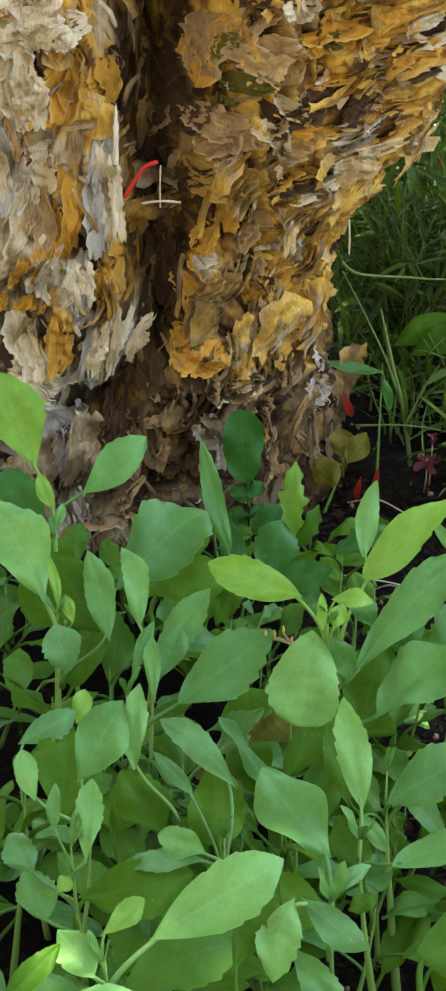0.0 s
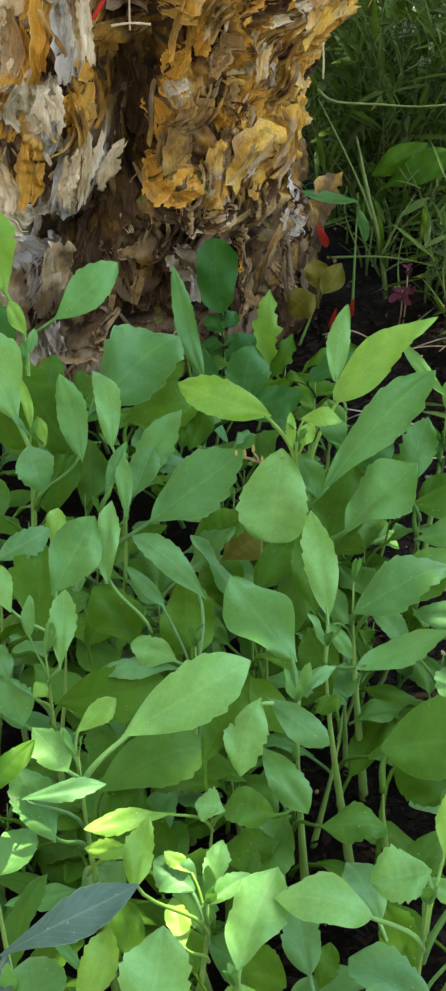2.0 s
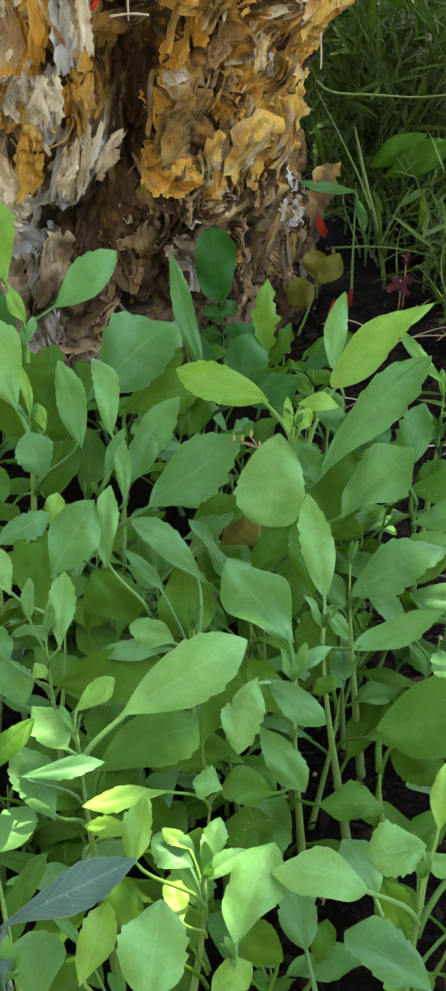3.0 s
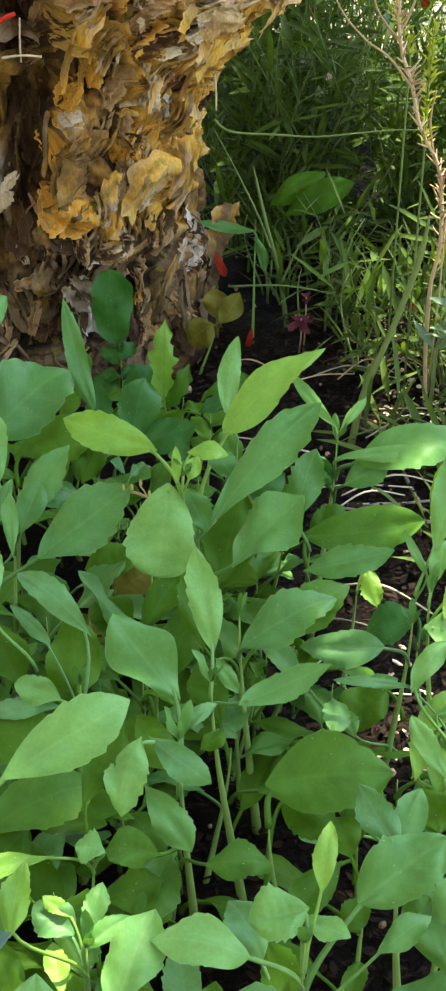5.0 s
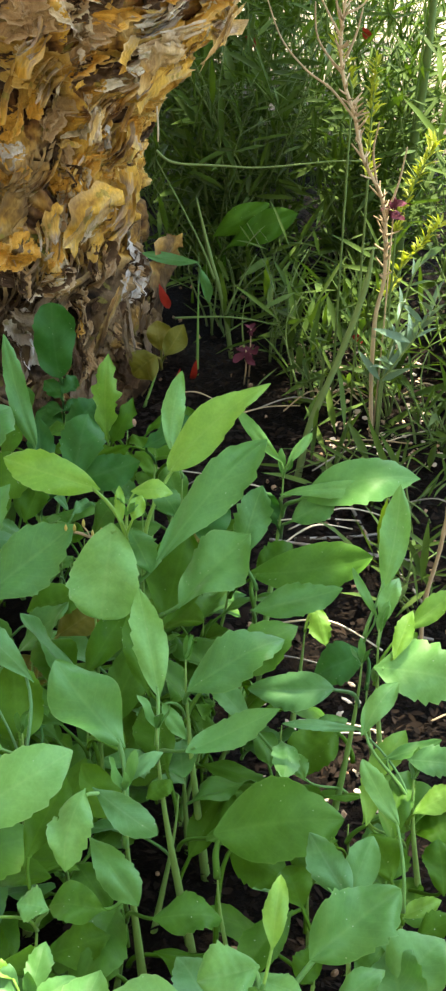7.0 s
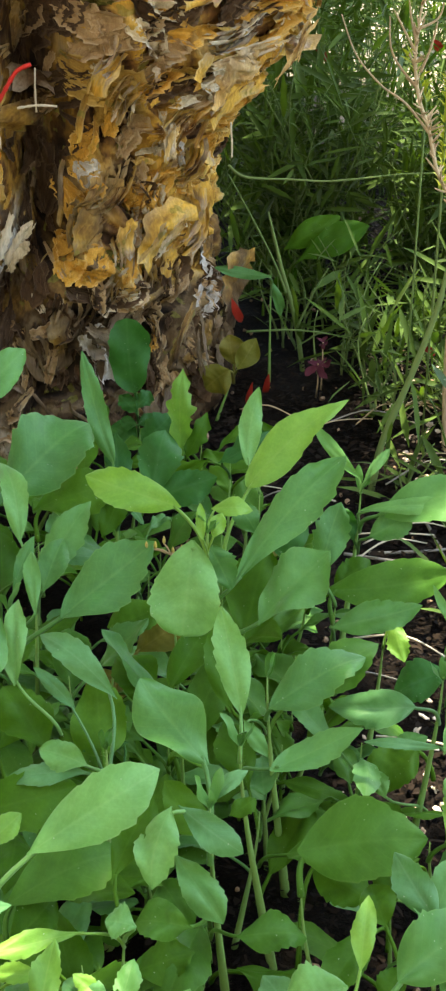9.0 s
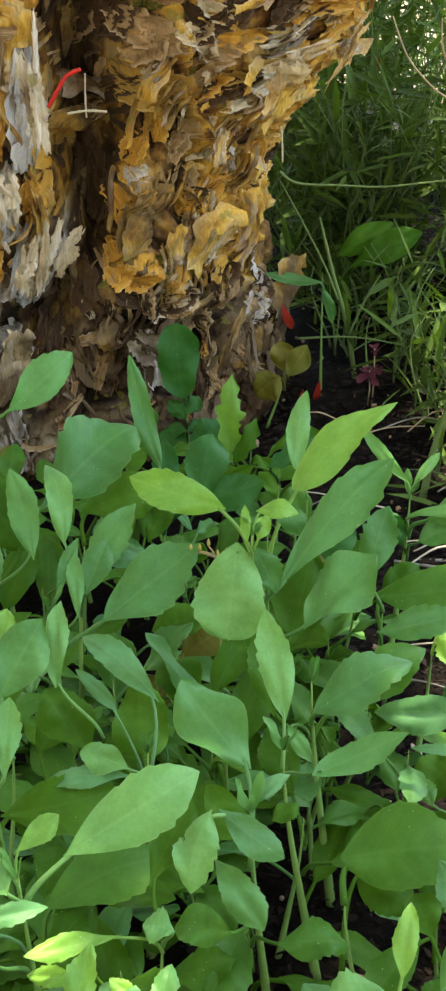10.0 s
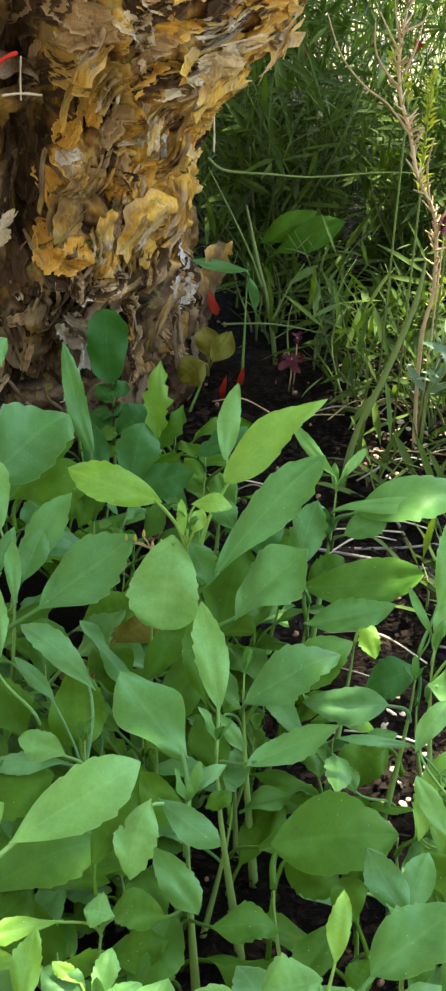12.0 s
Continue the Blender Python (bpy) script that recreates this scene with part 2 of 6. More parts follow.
BLUE = leaf_material("blue_green_leaf", (0.055, 0.180, 0.050), (0.10, 0.270, 0.085), (0.22, 0.40, 0.19), downy=0.10)
GREYLEAF = leaf_material("grey_green_leaf", (0.042, 0.098, 0.070), (0.062, 0.130, 0.090), (0.34, 0.46, 0.28), downy=0.12)
DARK = leaf_material("dark_leaf", (0.020, 0.098, 0.016), (0.034, 0.140, 0.025), (0.09, 0.20, 0.07), downy=0.03, shine=0.15)
# yellow-green leaf colour, also given to leaves meant to look sunlit
LIME = leaf_material("lime_leaf", (0.120, 0.290, 0.034), (0.175, 0.370, 0.050), (0.28, 0.44, 0.12), downy=0.08, through_light=0.28)
DRYLEAF = leaf_material("yellowing_leaf", (0.10, 0.12, 0.016), (0.16, 0.14, 0.022), (0.3, 0.28, 0.1), downy=0.03, shine=0.12)
STEM = dull_material("downy_stem", (0.11, 0.235, 0.050), (0.20, 0.35, 0.10), 400, 0.7)
SHRUB = leaf_material("shrub_leaf", (0.026, 0.062, 0.007), (0.080, 0.150, 0.017), (0.1, 0.2, 0.06), True, veins=False, gloss=0.75, downy=0.1, through_light=0.3)
SHRUB_BRIGHT = leaf_material("sprig_leaf", (0.22, 0.28, 0.03), (0.38, 0.42, 0.05), (0.3, 0.3, 0.1), True, veins=False, downy=0.1, through_light=0.35)
GREENSTEM = dull_material("green_stem", (0.10, 0.17, 0.05), (0.17, 0.24, 0.08), 300, 0.6)
DRYSTEM = dull_material("dry_stem", (0.30, 0.215, 0.12), (0.52, 0.41, 0.25), 400, 0.85)
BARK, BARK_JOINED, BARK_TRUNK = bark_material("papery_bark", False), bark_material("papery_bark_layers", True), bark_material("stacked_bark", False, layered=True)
PALE, GREY = bark_material("cream_bark", False, 0.35), bark_material("grey_bark", False, 1.0)
GOLD_SHEET = sheet_material("golden_bark_sheet", (0.42, 0.195, 0.028), (0.75, 0.44, 0.085), (0.78, 0.58, 0.24))
CREAM_SHEET = sheet_material("cream_bark_sheet", (0.48, 0.39, 0.24), (0.78, 0.70, 0.52), (0.80, 0.75, 0.61))
GREY_SHEET = sheet_material("grey_bark_sheet", (0.26, 0.235, 0.20), (0.66, 0.635, 0.57), (0.74, 0.71, 0.65))
TAN_SHEET = sheet_material("tan_bark_sheet", (0.23, 0.135, 0.058), (0.55, 0.385, 0.20), (0.68, 0.55, 0.35))
GOLDEN_TAN_SHEET = sheet_material("straw_bark_sheet", (0.32, 0.185, 0.040), (0.60, 0.40, 0.105), (0.66, 0.51, 0.21))
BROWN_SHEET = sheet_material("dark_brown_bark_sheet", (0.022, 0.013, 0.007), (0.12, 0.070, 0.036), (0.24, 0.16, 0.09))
OLIVE_SHEET = sheet_material("mossy_bark_sheet", (0.070, 0.072, 0.012), (0.16, 0.145, 0.028), (0.40, 0.30, 0.09))
BLUE_FINE = leaf_material("needle_leaf", (0.09, 0.17, 0.10), (0.14, 0.24, 0.15), (0.2, 0.3, 0.2), True, veins=False, downy=0.3)
STRAW = dull_material("straw", (0.45, 0.38, 0.25), (0.62, 0.56, 0.42), 500, 0.7)
TWIG = dull_material("grey_twig", (0.18, 0.17, 0.14), (0.34, 0.32, 0.27), 500, 0.9)
RED = dull_material("red_dry_leaf", (0.16, 0.012, 0.008), (0.30, 0.028, 0.016), 300, 0.6)
RED_TWIG = dull_material("red_twig", (0.50, 0.025, 0.02), (0.66, 0.06, 0.04), 300, 0.5)
PURPLE = dull_material("wilted_petal", (0.05, 0.012, 0.02), (0.12, 0.03, 0.045), 500, 0.7)
BUD = dull_material("dry_bud", (0.34, 0.28, 0.06), (0.45, 0.38, 0.12), 600, 0.7)
# litter browns darkened like the soil, so gaps look shaded
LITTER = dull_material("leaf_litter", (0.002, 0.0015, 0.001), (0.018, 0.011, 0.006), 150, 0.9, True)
PEBBLE = dull_material("pebble", (0.10, 0.065, 0.04), (0.48, 0.32, 0.2), 120, 0.85, True)
CHIP = dull_material("pale_chip", (0.40, 0.20, 0.08), (0.80, 0.72, 0.58), 120, 0.8, True)
WALL = dull_material("blocker_grey", (0.36, 0.34, 0.31), (0.46, 0.44, 0.41), 40, 0.95)
SOIL = ground_material()


# ---- building ----
def mesh_of(name, verts, faces, mat, uvs=None, smooth=True):
    me = bpy.data.meshes.new(name)
    me.from_pydata(verts, [], faces)
    me.materials.append(mat)
    if smooth:
        me.polygons.foreach_set("use_smooth", [True] * len(me.polygons))
    if uvs is not None:
        layer = me.uv_layers.new(name="UVMap")
        index = np.empty(len(me.loops), dtype=np.int32)
        me.loops.foreach_get("vertex_index", index)
        layer.data.foreach_set("uv", np.asarray(uvs, dtype=np.float32)[index].ravel())
    me.update()
    return me


def under(name, me, parent, label=""):
    ob = new(name, me)
    ob.parent = parent
    return tagged(ob, label)


def tube(points, radii, sides=6):
    """Verts and faces of a closed tube along points."""
    verts, faces = [], []
    pts = [Vector(p) for p in points]
    for i, p in enumerate(pts):
        d = (pts[min(i + 1, len(pts) - 1)] - pts[max(i - 1, 0)]).normalized()
        x = d.orthogonal().normalized() if i == 0 else (x - d * x.dot(d)).normalized()
        y = d.cross(x)
        for k in range(sides):
            g = 2 * math.pi * k / sides
            verts.append(p + (x * math.cos(g) + y * math.sin(g)) * radii[i])
    for i in range(len(pts) - 1):
        for k in range(sides):
            n = (k + 1) % sides
            faces.append((i * sides + k, i * sides + n, (i + 1) * sides + n, (i + 1) * sides + k))
    faces.append(tuple(range(sides - 1, -1, -1)))
    last = (len(pts) - 1) * sides
    faces.append(tuple(range(last, last + sides)))
    return verts, faces


def joined(*pairs):
    verts, faces = [], []
    for v, f in pairs:
        n = len(verts)
        verts += list(v)
        faces += [tuple(i + n for i in face) for face in f]
    return verts, faces


def bezier(a, b, c, d, n):
    a, b, c, d = Vector(a), Vector(b), Vector(c), Vector(d)
    return [a * (1 - s) ** 3 + b * 3 * s * (1 - s) ** 2 + c * 3 * s * s * (1 - s) + d * s ** 3 for s in (i / (n - 1) for i in range(n))]


def axes(az, el, roll):
    """Turn whose y axis points az degrees left of +y and el degrees up, with z leaning roll degrees."""
    return Euler((radians(el), 0, radians(az))).to_matrix() @ Matrix.Rotation(radians(roll), 3, "Y")


rng = random.Random(7)


def blade(length, width, arch, fold, teeth, twist, lobes=0.0, rows=40, half=4, wide=0.54, tip=0.74):
    """A leaf along +y: a pointed oval, broadest at wide, with a few forward teeth, folded along the midrib and arched."""
    verts, faces, uvs = [], [], []
    rise = tip * wide / (1 - wide)
    full = wide ** rise * (1 - wide) ** tip
    ph, cut, bow = rng.uniform(0, 6), rng.randrange(5), rng.uniform(-0.035, 0.035)
    ripple, curl = rng.uniform(0.08, 0.19), rng.uniform(-0.7, 0.3)
    jag = [[rng.choice((0.25, 0.7, 1.0, 1.4)) for q in range(rows // 5 + 2)] for side in (0, 1)]
    for i in range(rows + 1):
        s = i / rows
        w = max(s ** rise * (1 - s) ** tip / full, 0.05 * (1 - s)) if i < rows else 0.0
        tw = twist * (s - 0.5)
        for k in range(-half, half + 1):
            u = k / half
            edge = 1.0
            if abs(k) == half:
                side = int(k > 0)
                turn = (i + cut + 2 * side) % 5
                edge += teeth * (turn / 4 - 0.45) * 1.3 * jag[side][(i + cut + 2 * side) // 5] * min(1, max(0, (s - 0.3) * 5)) * (s < 0.97)
                edge += lobes * math.sin(s * 22 + ph)
            wavy = 1 + 0.09 * math.sin(s * 6 + ph * 2 + (2.2 if u > 0 else 0.0))
            x = u * 0.5 * width * w * edge * wavy
            lift = abs(x) * math.tan(fold) * (1.2 - 0.9 * abs(u)) + ripple * width * math.sin(s * 9 + ph + u * 2.5) * abs(u) * min(1, w * 1.5)
            lift += 0.018 * width * math.sin(s * 40 - abs(u) * 7) * min(1.0, abs(u) * 3) * (1 - abs(u)) * w
            z = 4 * arch * length * s * (1 - s) + lift * math.cos(tw) + curl * length * max(0.0, s - 0.6) ** 2 * 2
            verts.append(Vector((x * math.cos(tw) + bow * length * 4 * s * (1 - s), length * s, z + x * math.sin(tw))))
            uvs.append((0.5 + 0.5 * u, s))
    n = 2 * half + 1
    for i in range(rows):
        for k in range(n - 1):
            faces.append((i * n + k, i * n + k + 1, (i + 1) * n + k + 1, (i + 1) * n + k))
    return verts, faces, uvs


PLANT_LABEL = "soft green downy seedling with toothed oval leaves growing in shaded soil"


def seedling(x, y, top, label=PLANT_LABEL, radius=0.0024, lean=0.02):
    """An upright stem with a tip bud; its leaves are added by leaf()."""
    plant = tagged(new("seedling_plant"), label, "plant", "bed of seedlings")
    plant.location = (x, y, 0)
    dx, dy = rng.uniform(-lean, lean), rng.uniform(-lean, lean)
    pts = bezier((dx, dy, -0.004), (dx * 0.6, dy * 0.6, top * 0.35), (0, 0, top * 0.7), (0, 0, top), 9)
    v, f = tube(pts, [radius * (1.25 - 1.1 * i / 8) for i in range(9)], 7)
    for i in range(int(top * 900)):
        q = rng.random() * 7.99
        at = pts[int(q)].lerp(pts[int(q) + 1], q - int(q))
        out = Vector((rng.gauss(0, 1), rng.gauss(0, 1), rng.gauss(0.2, 0.5))).normalized() * (radius * 0.9 + rng.uniform(0.0008, 0.0022))
        n = len(v)
        v = list(v) + [at + Vector((0, 0, 0.00012)), at - Vector((0, 0, 0.00012)), at + out]
        f = list(f) + [(n, n + 1, n + 2)]
    under("stem", mesh_of("stem", v, f, STEM), plant, "pale hairy stem")
    for i in range(3 if top > 0.09 and radius == 0.0024 else 0):
        size = rng.uniform(0.010, 0.020)
        turn = axes(rng.uniform(0, 360), rng.uniform(55, 85), 0)
        v, f, uv = blade(size, size * 0.3, -0.05, 0.5, 0.05, 0.0, rows=10, half=2)
        under("young_leaf", mesh_of("young_leaf", [turn @ p + Vector((0, 0, top - 0.003)) for p in v], f, SAGE, uv), plant)
    return plant


def leaf(plant, x, y, z, length, width, az, el, roll, mat=None, arch=None, fold=None, name="leaf", lobes=0.0, label="", teeth=None, petiole=True, wide=None, tip=None):
    """One leaf of a plant: its blade starts at (x, y, z) in the world; a stalk leads back to the stem."""
    arch = rng.choice((rng.uniform(0.0, 0.05), rng.uniform(0.03, 0.10))) if arch is None else arch
    fold = rng.choice((rng.uniform(0.3, 0.65), rng.uniform(-0.45, -0.2), rng.uniform(0.2, 0.4))) if fold is None else fold
    teeth = rng.uniform(0.05, 0.13) if teeth is None else teeth
    turn = axes(az, el, roll)
    foot = Vector((x, y, z)) - plant.location
    v, f, uv = blade(length, width, arch, fold, teeth, rng.uniform(-0.25, 0.25), lobes, wide=wide or rng.uniform(0.48, 0.6), tip=tip or rng.uniform(0.80, 1.05))
    v = [turn @ p + foot for p in v]
    if petiole:
        away = foot.xy.length
        node_z = max(0.008, foot.z - 0.75 * away - 0.008)
        joint = Vector((0, 0, node_z))
        reach = (foot - joint).length
        back = foot.lerp(joint, 0.4) * 0.65 + (foot - turn @ Vector((0, 0.3 * reach, 0))) * 0.35
        pts = bezier(joint, joint + Vector((0, 0, reach * 0.3)) + (foot - joint) * 0.12, back, foot + turn @ Vector((0, length * 0.10, 0.0)), 8)
        wide = min(0.0017, 0.034 * width + 0.0005)
        pv, pf = tube(pts, [wide * (1.1 - 0.05 * i) for i in range(8)], 6)
        n = len(v)
        v, f = joined((v, f), (pv, pf))
        uv = uv + [(0.5, 0.05)] * (len(v) - n)
    return under(name, mesh_of("leaf", v, f, mat or SAGE, uv), plant, label)


# ---- ground ----
def ground_height(x, y):
    near = math.exp(-((x * 0.7) ** 2 + (y - 0.9) ** 2) / 2.5)
    return near * (0.012 * noise.noise((x * 9, y * 9, 0)) + 0.006 * noise.noise((x * 31, y * 31, 2)))


def build_ground():
    xs = [-2500, -300, -40, -8, -3, -1.5] + [-1 + 0.025 * i for i in range(81)] + [1.5, 3, 8, 40, 300, 2500]
    ys = [-2500, -300, -40, -8, -3, -1] + [-0.2 + 0.025 * i for i in range(113)] + [3.5, 5, 8, 40, 300, 2500]
    verts = [(x, y, ground_height(x, y)) for y in ys for x in xs]
    n = len(xs)
    faces = [(j * n + i, j * n + i + 1, (j + 1) * n + i + 1, (j + 1) * n + i) for j in range(len(ys) - 1) for i in range(n - 1)]
    tagged(new("ground", mesh_of("ground", verts, faces, SOIL)), "brown garden soil with leaf litter, near-black by the bed to stand for shade", "ground", kind="structure")


build_ground()


# ---- plain walls added out of view, beside and behind the viewer, to block low sky light ----
def light_blocker_wall(name, x0, y0, x1, y1, height, thick):
    d = Vector((x1 - x0, y1 - y0, 0)).normalized()
    n = Vector((-d.y, d.x, 0)) * thick
    a, b = Vector((x0, y0, -0.05)), Vector((x1, y1, -0.05))
    ring = [a, b, b + n, a + n]
    v = ring + [p + Vector((0, 0, height + 0.05)) for p in ring]
    f = [(3, 2, 1, 0), (4, 5, 6, 7), (0, 1, 5, 4), (1, 2, 6, 5), (2, 3, 7, 6), (3, 0, 4, 7)]
    tagged(new(name, mesh_of(name, v, f, WALL, smooth=False)), "plain pale grey wall added out of view to block low sky light", "wall", kind="structure")


# heights set by how much sky light each added wall should stop
light_blocker_wall("wall_south", 2.2, -1.3, -1.9, -1.3, 3.2, 0.15)
light_blocker_wall("wall_west", -1.9, -1.3, -1.9, 3.0, 3.0, 0.15)
light_blocker_wall("wall_east", 2.2, 3.0, 2.2, -1.3, 0.6, 0.15)


# ---- paperbark trunk ----
TRUNK_X, TRUNK_Y = -0.125, 1.345
rng = random.Random(11)


def cleft(g, z):
    """How far into the cleft beside the buttress a place on the trunk lies."""
    return math.exp(-((g - 0.24 + 6.0 * max(0.0, 0.19 - z)) / 0.16) ** 2)


def trunk_radius(g, z):
    """Radius of the trunk by angle (0 towards the viewer, positive to +x) and height."""
    side = max(0.0, math.sin(g))
    r = 0.172 + side * (0.008 + 0.56 * max(0.0, z - 0.225)) + 0.05 * max(0.0, z - 0.2)
    r += 0.02 * math.exp(-(z / 0.10) ** 2)
    # old buttress on the -x side and the deep cleft beside it
    r += 0.045 * math.exp(-((g + 0.45) / 0.36) ** 2)
    deep = 0.045 + 0.085 * math.exp(-((z - 0.44) / 0.18) ** 2)
    r -= deep * cleft(g, z)
    r += 0.018 * noise.noise((g * 3.1, z * 9, 1.0)) + 0.009 * noise.noise((g * 9, z * 22, 4.0))
    return r


def trunk_point(g, z, out=0.0):
    r = trunk_radius(g, z) + out
    return Vector((TRUNK_X + r * math.sin(g), TRUNK_Y - r * math.cos(g), z))


def bark_flake(length, width, curl, wave, frayed, rows=7, wander=0.3):
    """A thin papery strip along +y, crumpled, curled at its edges and frayed at its ends."""
    verts, faces, uvs = [], [], []
    half = 2
    ph = float(rng.randrange(0, 97))
    for i in range(rows + 1):
        s = i / rows
        w = width * math.sin(math.pi * (0.16 + 0.68 * s)) ** 0.4 * (1 + frayed * rng.uniform(-0.3, 0.25))
        bow = length * curl * (s - 0.35) ** 2
        drift = wander * width * noise.noise((s * 1.3, ph + 0.37, 0)) * 2.2
        for k in range(-half, half + 1):
            u = k / half
            ragged = frayed * rng.uniform(-0.10, 0.10) if i in (0, rows) else 0
            z = bow + wave * width * u * u * (0.3 + s) + 0.32 * width * noise.noise((s * 5.0, u * 1.9, ph + 9.41))
            verts.append(Vector((u * w * 0.5 + drift, length * (s - 0.2 + ragged), z)))
            uvs.append((0.5 + 0.499 * u + ph, s))
    n = 2 * half + 1
    for i in range(rows):
        for k in range(n - 1):
            faces.append((i * n + k, i * n + k + 1, (i + 1) * n + k + 1, (i + 1) * n + k))
    return verts, faces, uvs


def flake_turn(g, z, tilt, lift, twist=0.0):
    """Lies on the trunk at angle g; tilt turns it in the plane of the bark, lift raises its tip."""
    normal = Vector((math.sin(g), -math.cos(g), 0))
    up = Vector((0, 0, 1))
    side = up.cross(normal).normalized()
    along = (up * math.cos(tilt) + side * math.sin(tilt)).normalized()
    along = (along * math.cos(lift) + normal * math.sin(lift)).normalized()
    x = along.cross(normal).normalized()
    return Matrix((x, along, x.cross(along))).transposed() @ Matrix.Rotation(twist, 3, "Y")


def grain_tilt(g, z):
    """The run of the bark layers: upright on the buttress, sweeping up and out on the +x side."""
    sweep = 0.15 + 0.85 * min(1, max(0, (g - 0.1) / 0.7))
    return sweep * (0.6 + 0.8 * min(1, max(0, (z - 0.1) / 0.3)))


def crumple(g, z):
    """Height of the stacked paper layers above the trunk's form, and which layer lies on top there."""
    a = g * 0.18
    lean = 0.9 * min(1.0, max(0.0, (g - 0.15) / 0.6))
    u, v = a * math.cos(lean) - z * math.sin(lean), a * math.sin(lean) + z * math.cos(lean)
    wx, wy = noise.noise((a * 22, z * 22, 20.0)), noise.noise((a * 22, z * 22, 40.0))
    u, v = u + 0.016 * wx, v + 0.03 * wy
    k = 3.2 * noise.noise((u * 34, v * 13, 11.0)) + 1.6 * noise.noise((u * 80, v * 34, 17.0)) + 9
    step = math.floor(k)
    h = 0.0062 * (step + min(1.0, (k - step) * 5.0) - 9) + 0.0040 * (1 - 2 * abs(noise.noise((u * 230, v * 70, 3.0))))
    return h, (step * 0.381 + 0.13 * noise.noise((u * 60, v * 20, 5.0))) % 1.0


def build_trunk():
    tree = tagged(new("paperbark_tree"), "old paperbark tree with thick peeling ochre, tan and grey bark", "tree")
    tree.location = (TRUNK_X, TRUNK_Y, 0)
    base = tree.location
    turns = [-1.7 + 3.4 * i / 420 for i in range(421)] + [1.7 + (2 * math.pi - 3.4) * i / 60 for i in range(1, 60)]
    heights = [-0.03 + 0.0017 * j for j in range(382)] + [0.63 + 0.1 * j for j in range(21)]
    verts, layer = [], []
    for z in heights:
        zz = min(max(z, 0.0), 0.62)
        for g in turns:
            h, top = crumple(g, zz) if abs(g) < 1.71 else (0.0, 0.3)
            p = trunk_point(g, zz, h)
            verts.append((p.x - base.x, p.y - base.y, z))
            layer.append(top)
    n, levels = len(turns), len(heights)
    faces = [(j * n + i, j * n + (i + 1) % n, (j + 1) * n + (i + 1) % n, (j + 1) * n + i) for j in range(levels - 1) for i in range(n)]
    faces.append(tuple((levels - 1) * n + i for i in range(n)))
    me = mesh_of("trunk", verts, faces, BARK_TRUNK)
    me.attributes.new("layer", "FLOAT", "POINT").data.foreach_set("value", layer)
    under("trunk", me, tree)
    shapes = []
    for k in range(30):
        if k < 14:
            length = rng.uniform(0.02, 0.06)
            shapes.append(bark_flake(length, length * rng.uniform(0.10, 0.22), rng.uniform(-0.6, 0.6), rng.uniform(-0.6, 0.5), rng.uniform(0.4, 0.9), 12, 0.8))
        else:
            length = rng.uniform(0.02, 0.05)
            shapes.append(bark_flake(length, length * rng.uniform(0.3, 0.6), rng.uniform(-0.4, 0.5), rng.uniform(-0.5, 0.8), rng.uniform(0.4, 1.0)))
    meshes = [mesh_of("bark_flake", v, f, BARK, uv) for v, f, uv in shapes]
    arrays = [(np.array([tuple(p) for p in v]), np.array(f), np.array(uv)) for v, f, uv in shapes]
    all_uv = []
    all_v, all_f, count = [], [], 0

    def place(i, n_single):
        nonlocal count
        g = rng.uniform(-1.35, 1.45)
        z = rng.uniform(0.0, 0.60)
        if cleft(g, z) > 0.4 and z > 0.08 and rng.random() < 0.4 or g < 0.05 and z > 0.13 and rng.random() < 0.6:
            return
        k = rng.randrange(len(shapes))
        tilt = grain_tilt(g, z) + rng.gauss(0, 0.2) + 1.5 * noise.noise((g * 5, z * 12, 8.0))
        if rng.random() < 0.3:
            tilt += math.pi
        turn = flake_turn(g, z, tilt, abs(rng.gauss(0, 0.09)) if rng.random() < 0.9 else rng.uniform(0.2, 0.7), rng.gauss(0, 0.3 if k < 14 else 0.2))
        size = rng.uniform(0.35, 0.95) if i >= n_single else rng.uniform(0.7, 1.2)
        where = trunk_point(g, z, crumple(g, z)[0] + rng.uniform(-0.001, 0.005)) - base
        if i < n_single:
            ob = under("bark_flake", meshes[k], tree)
            ob.matrix_local = Matrix.LocRotScale(where, turn.to_quaternion(), (size,) * 3)
        else:
            v, f, uv = arrays[k]
            all_uv.append(uv)
            all_v.append(v @ np.array(turn).T * size + np.array(where))
            all_f.append(f + count)
            count += len(v)

    for i in range(650):
        place(i, 250)

    def add(shape, where, turn, size):
        nonlocal count
        v, f, uv = shape
        all_v.append(np.array([tuple(p) for p in v]) @ np.array(turn).T * size + np.array(where))
        all_f.append(np.array(f) + count)
        all_uv.append(np.array(uv))
        count += len(v)

    # broad smooth sheets
    for i in range(45):
        g, z = rng.uniform(-1.2, 1.35), rng.uniform(0.06, 0.58)
        if cleft(g, z) > 0.3:
            continue
        length = rng.uniform(0.035, 0.075)
        shape = bark_flake(length, length * rng.uniform(0.35, 0.6), rng.uniform(-0.5, 0.4), rng.uniform(-0.5, 0.1), 0.9, 11)
        turn = flake_turn(g, z, grain_tilt(g, z) + rng.gauss(0, 0.35), rng.uniform(0.0, 0.22), rng.gauss(0, 0.2))
        add(shape, trunk_point(g, z, crumple(g, z)[0] + 0.006) - base, turn, 1.0)
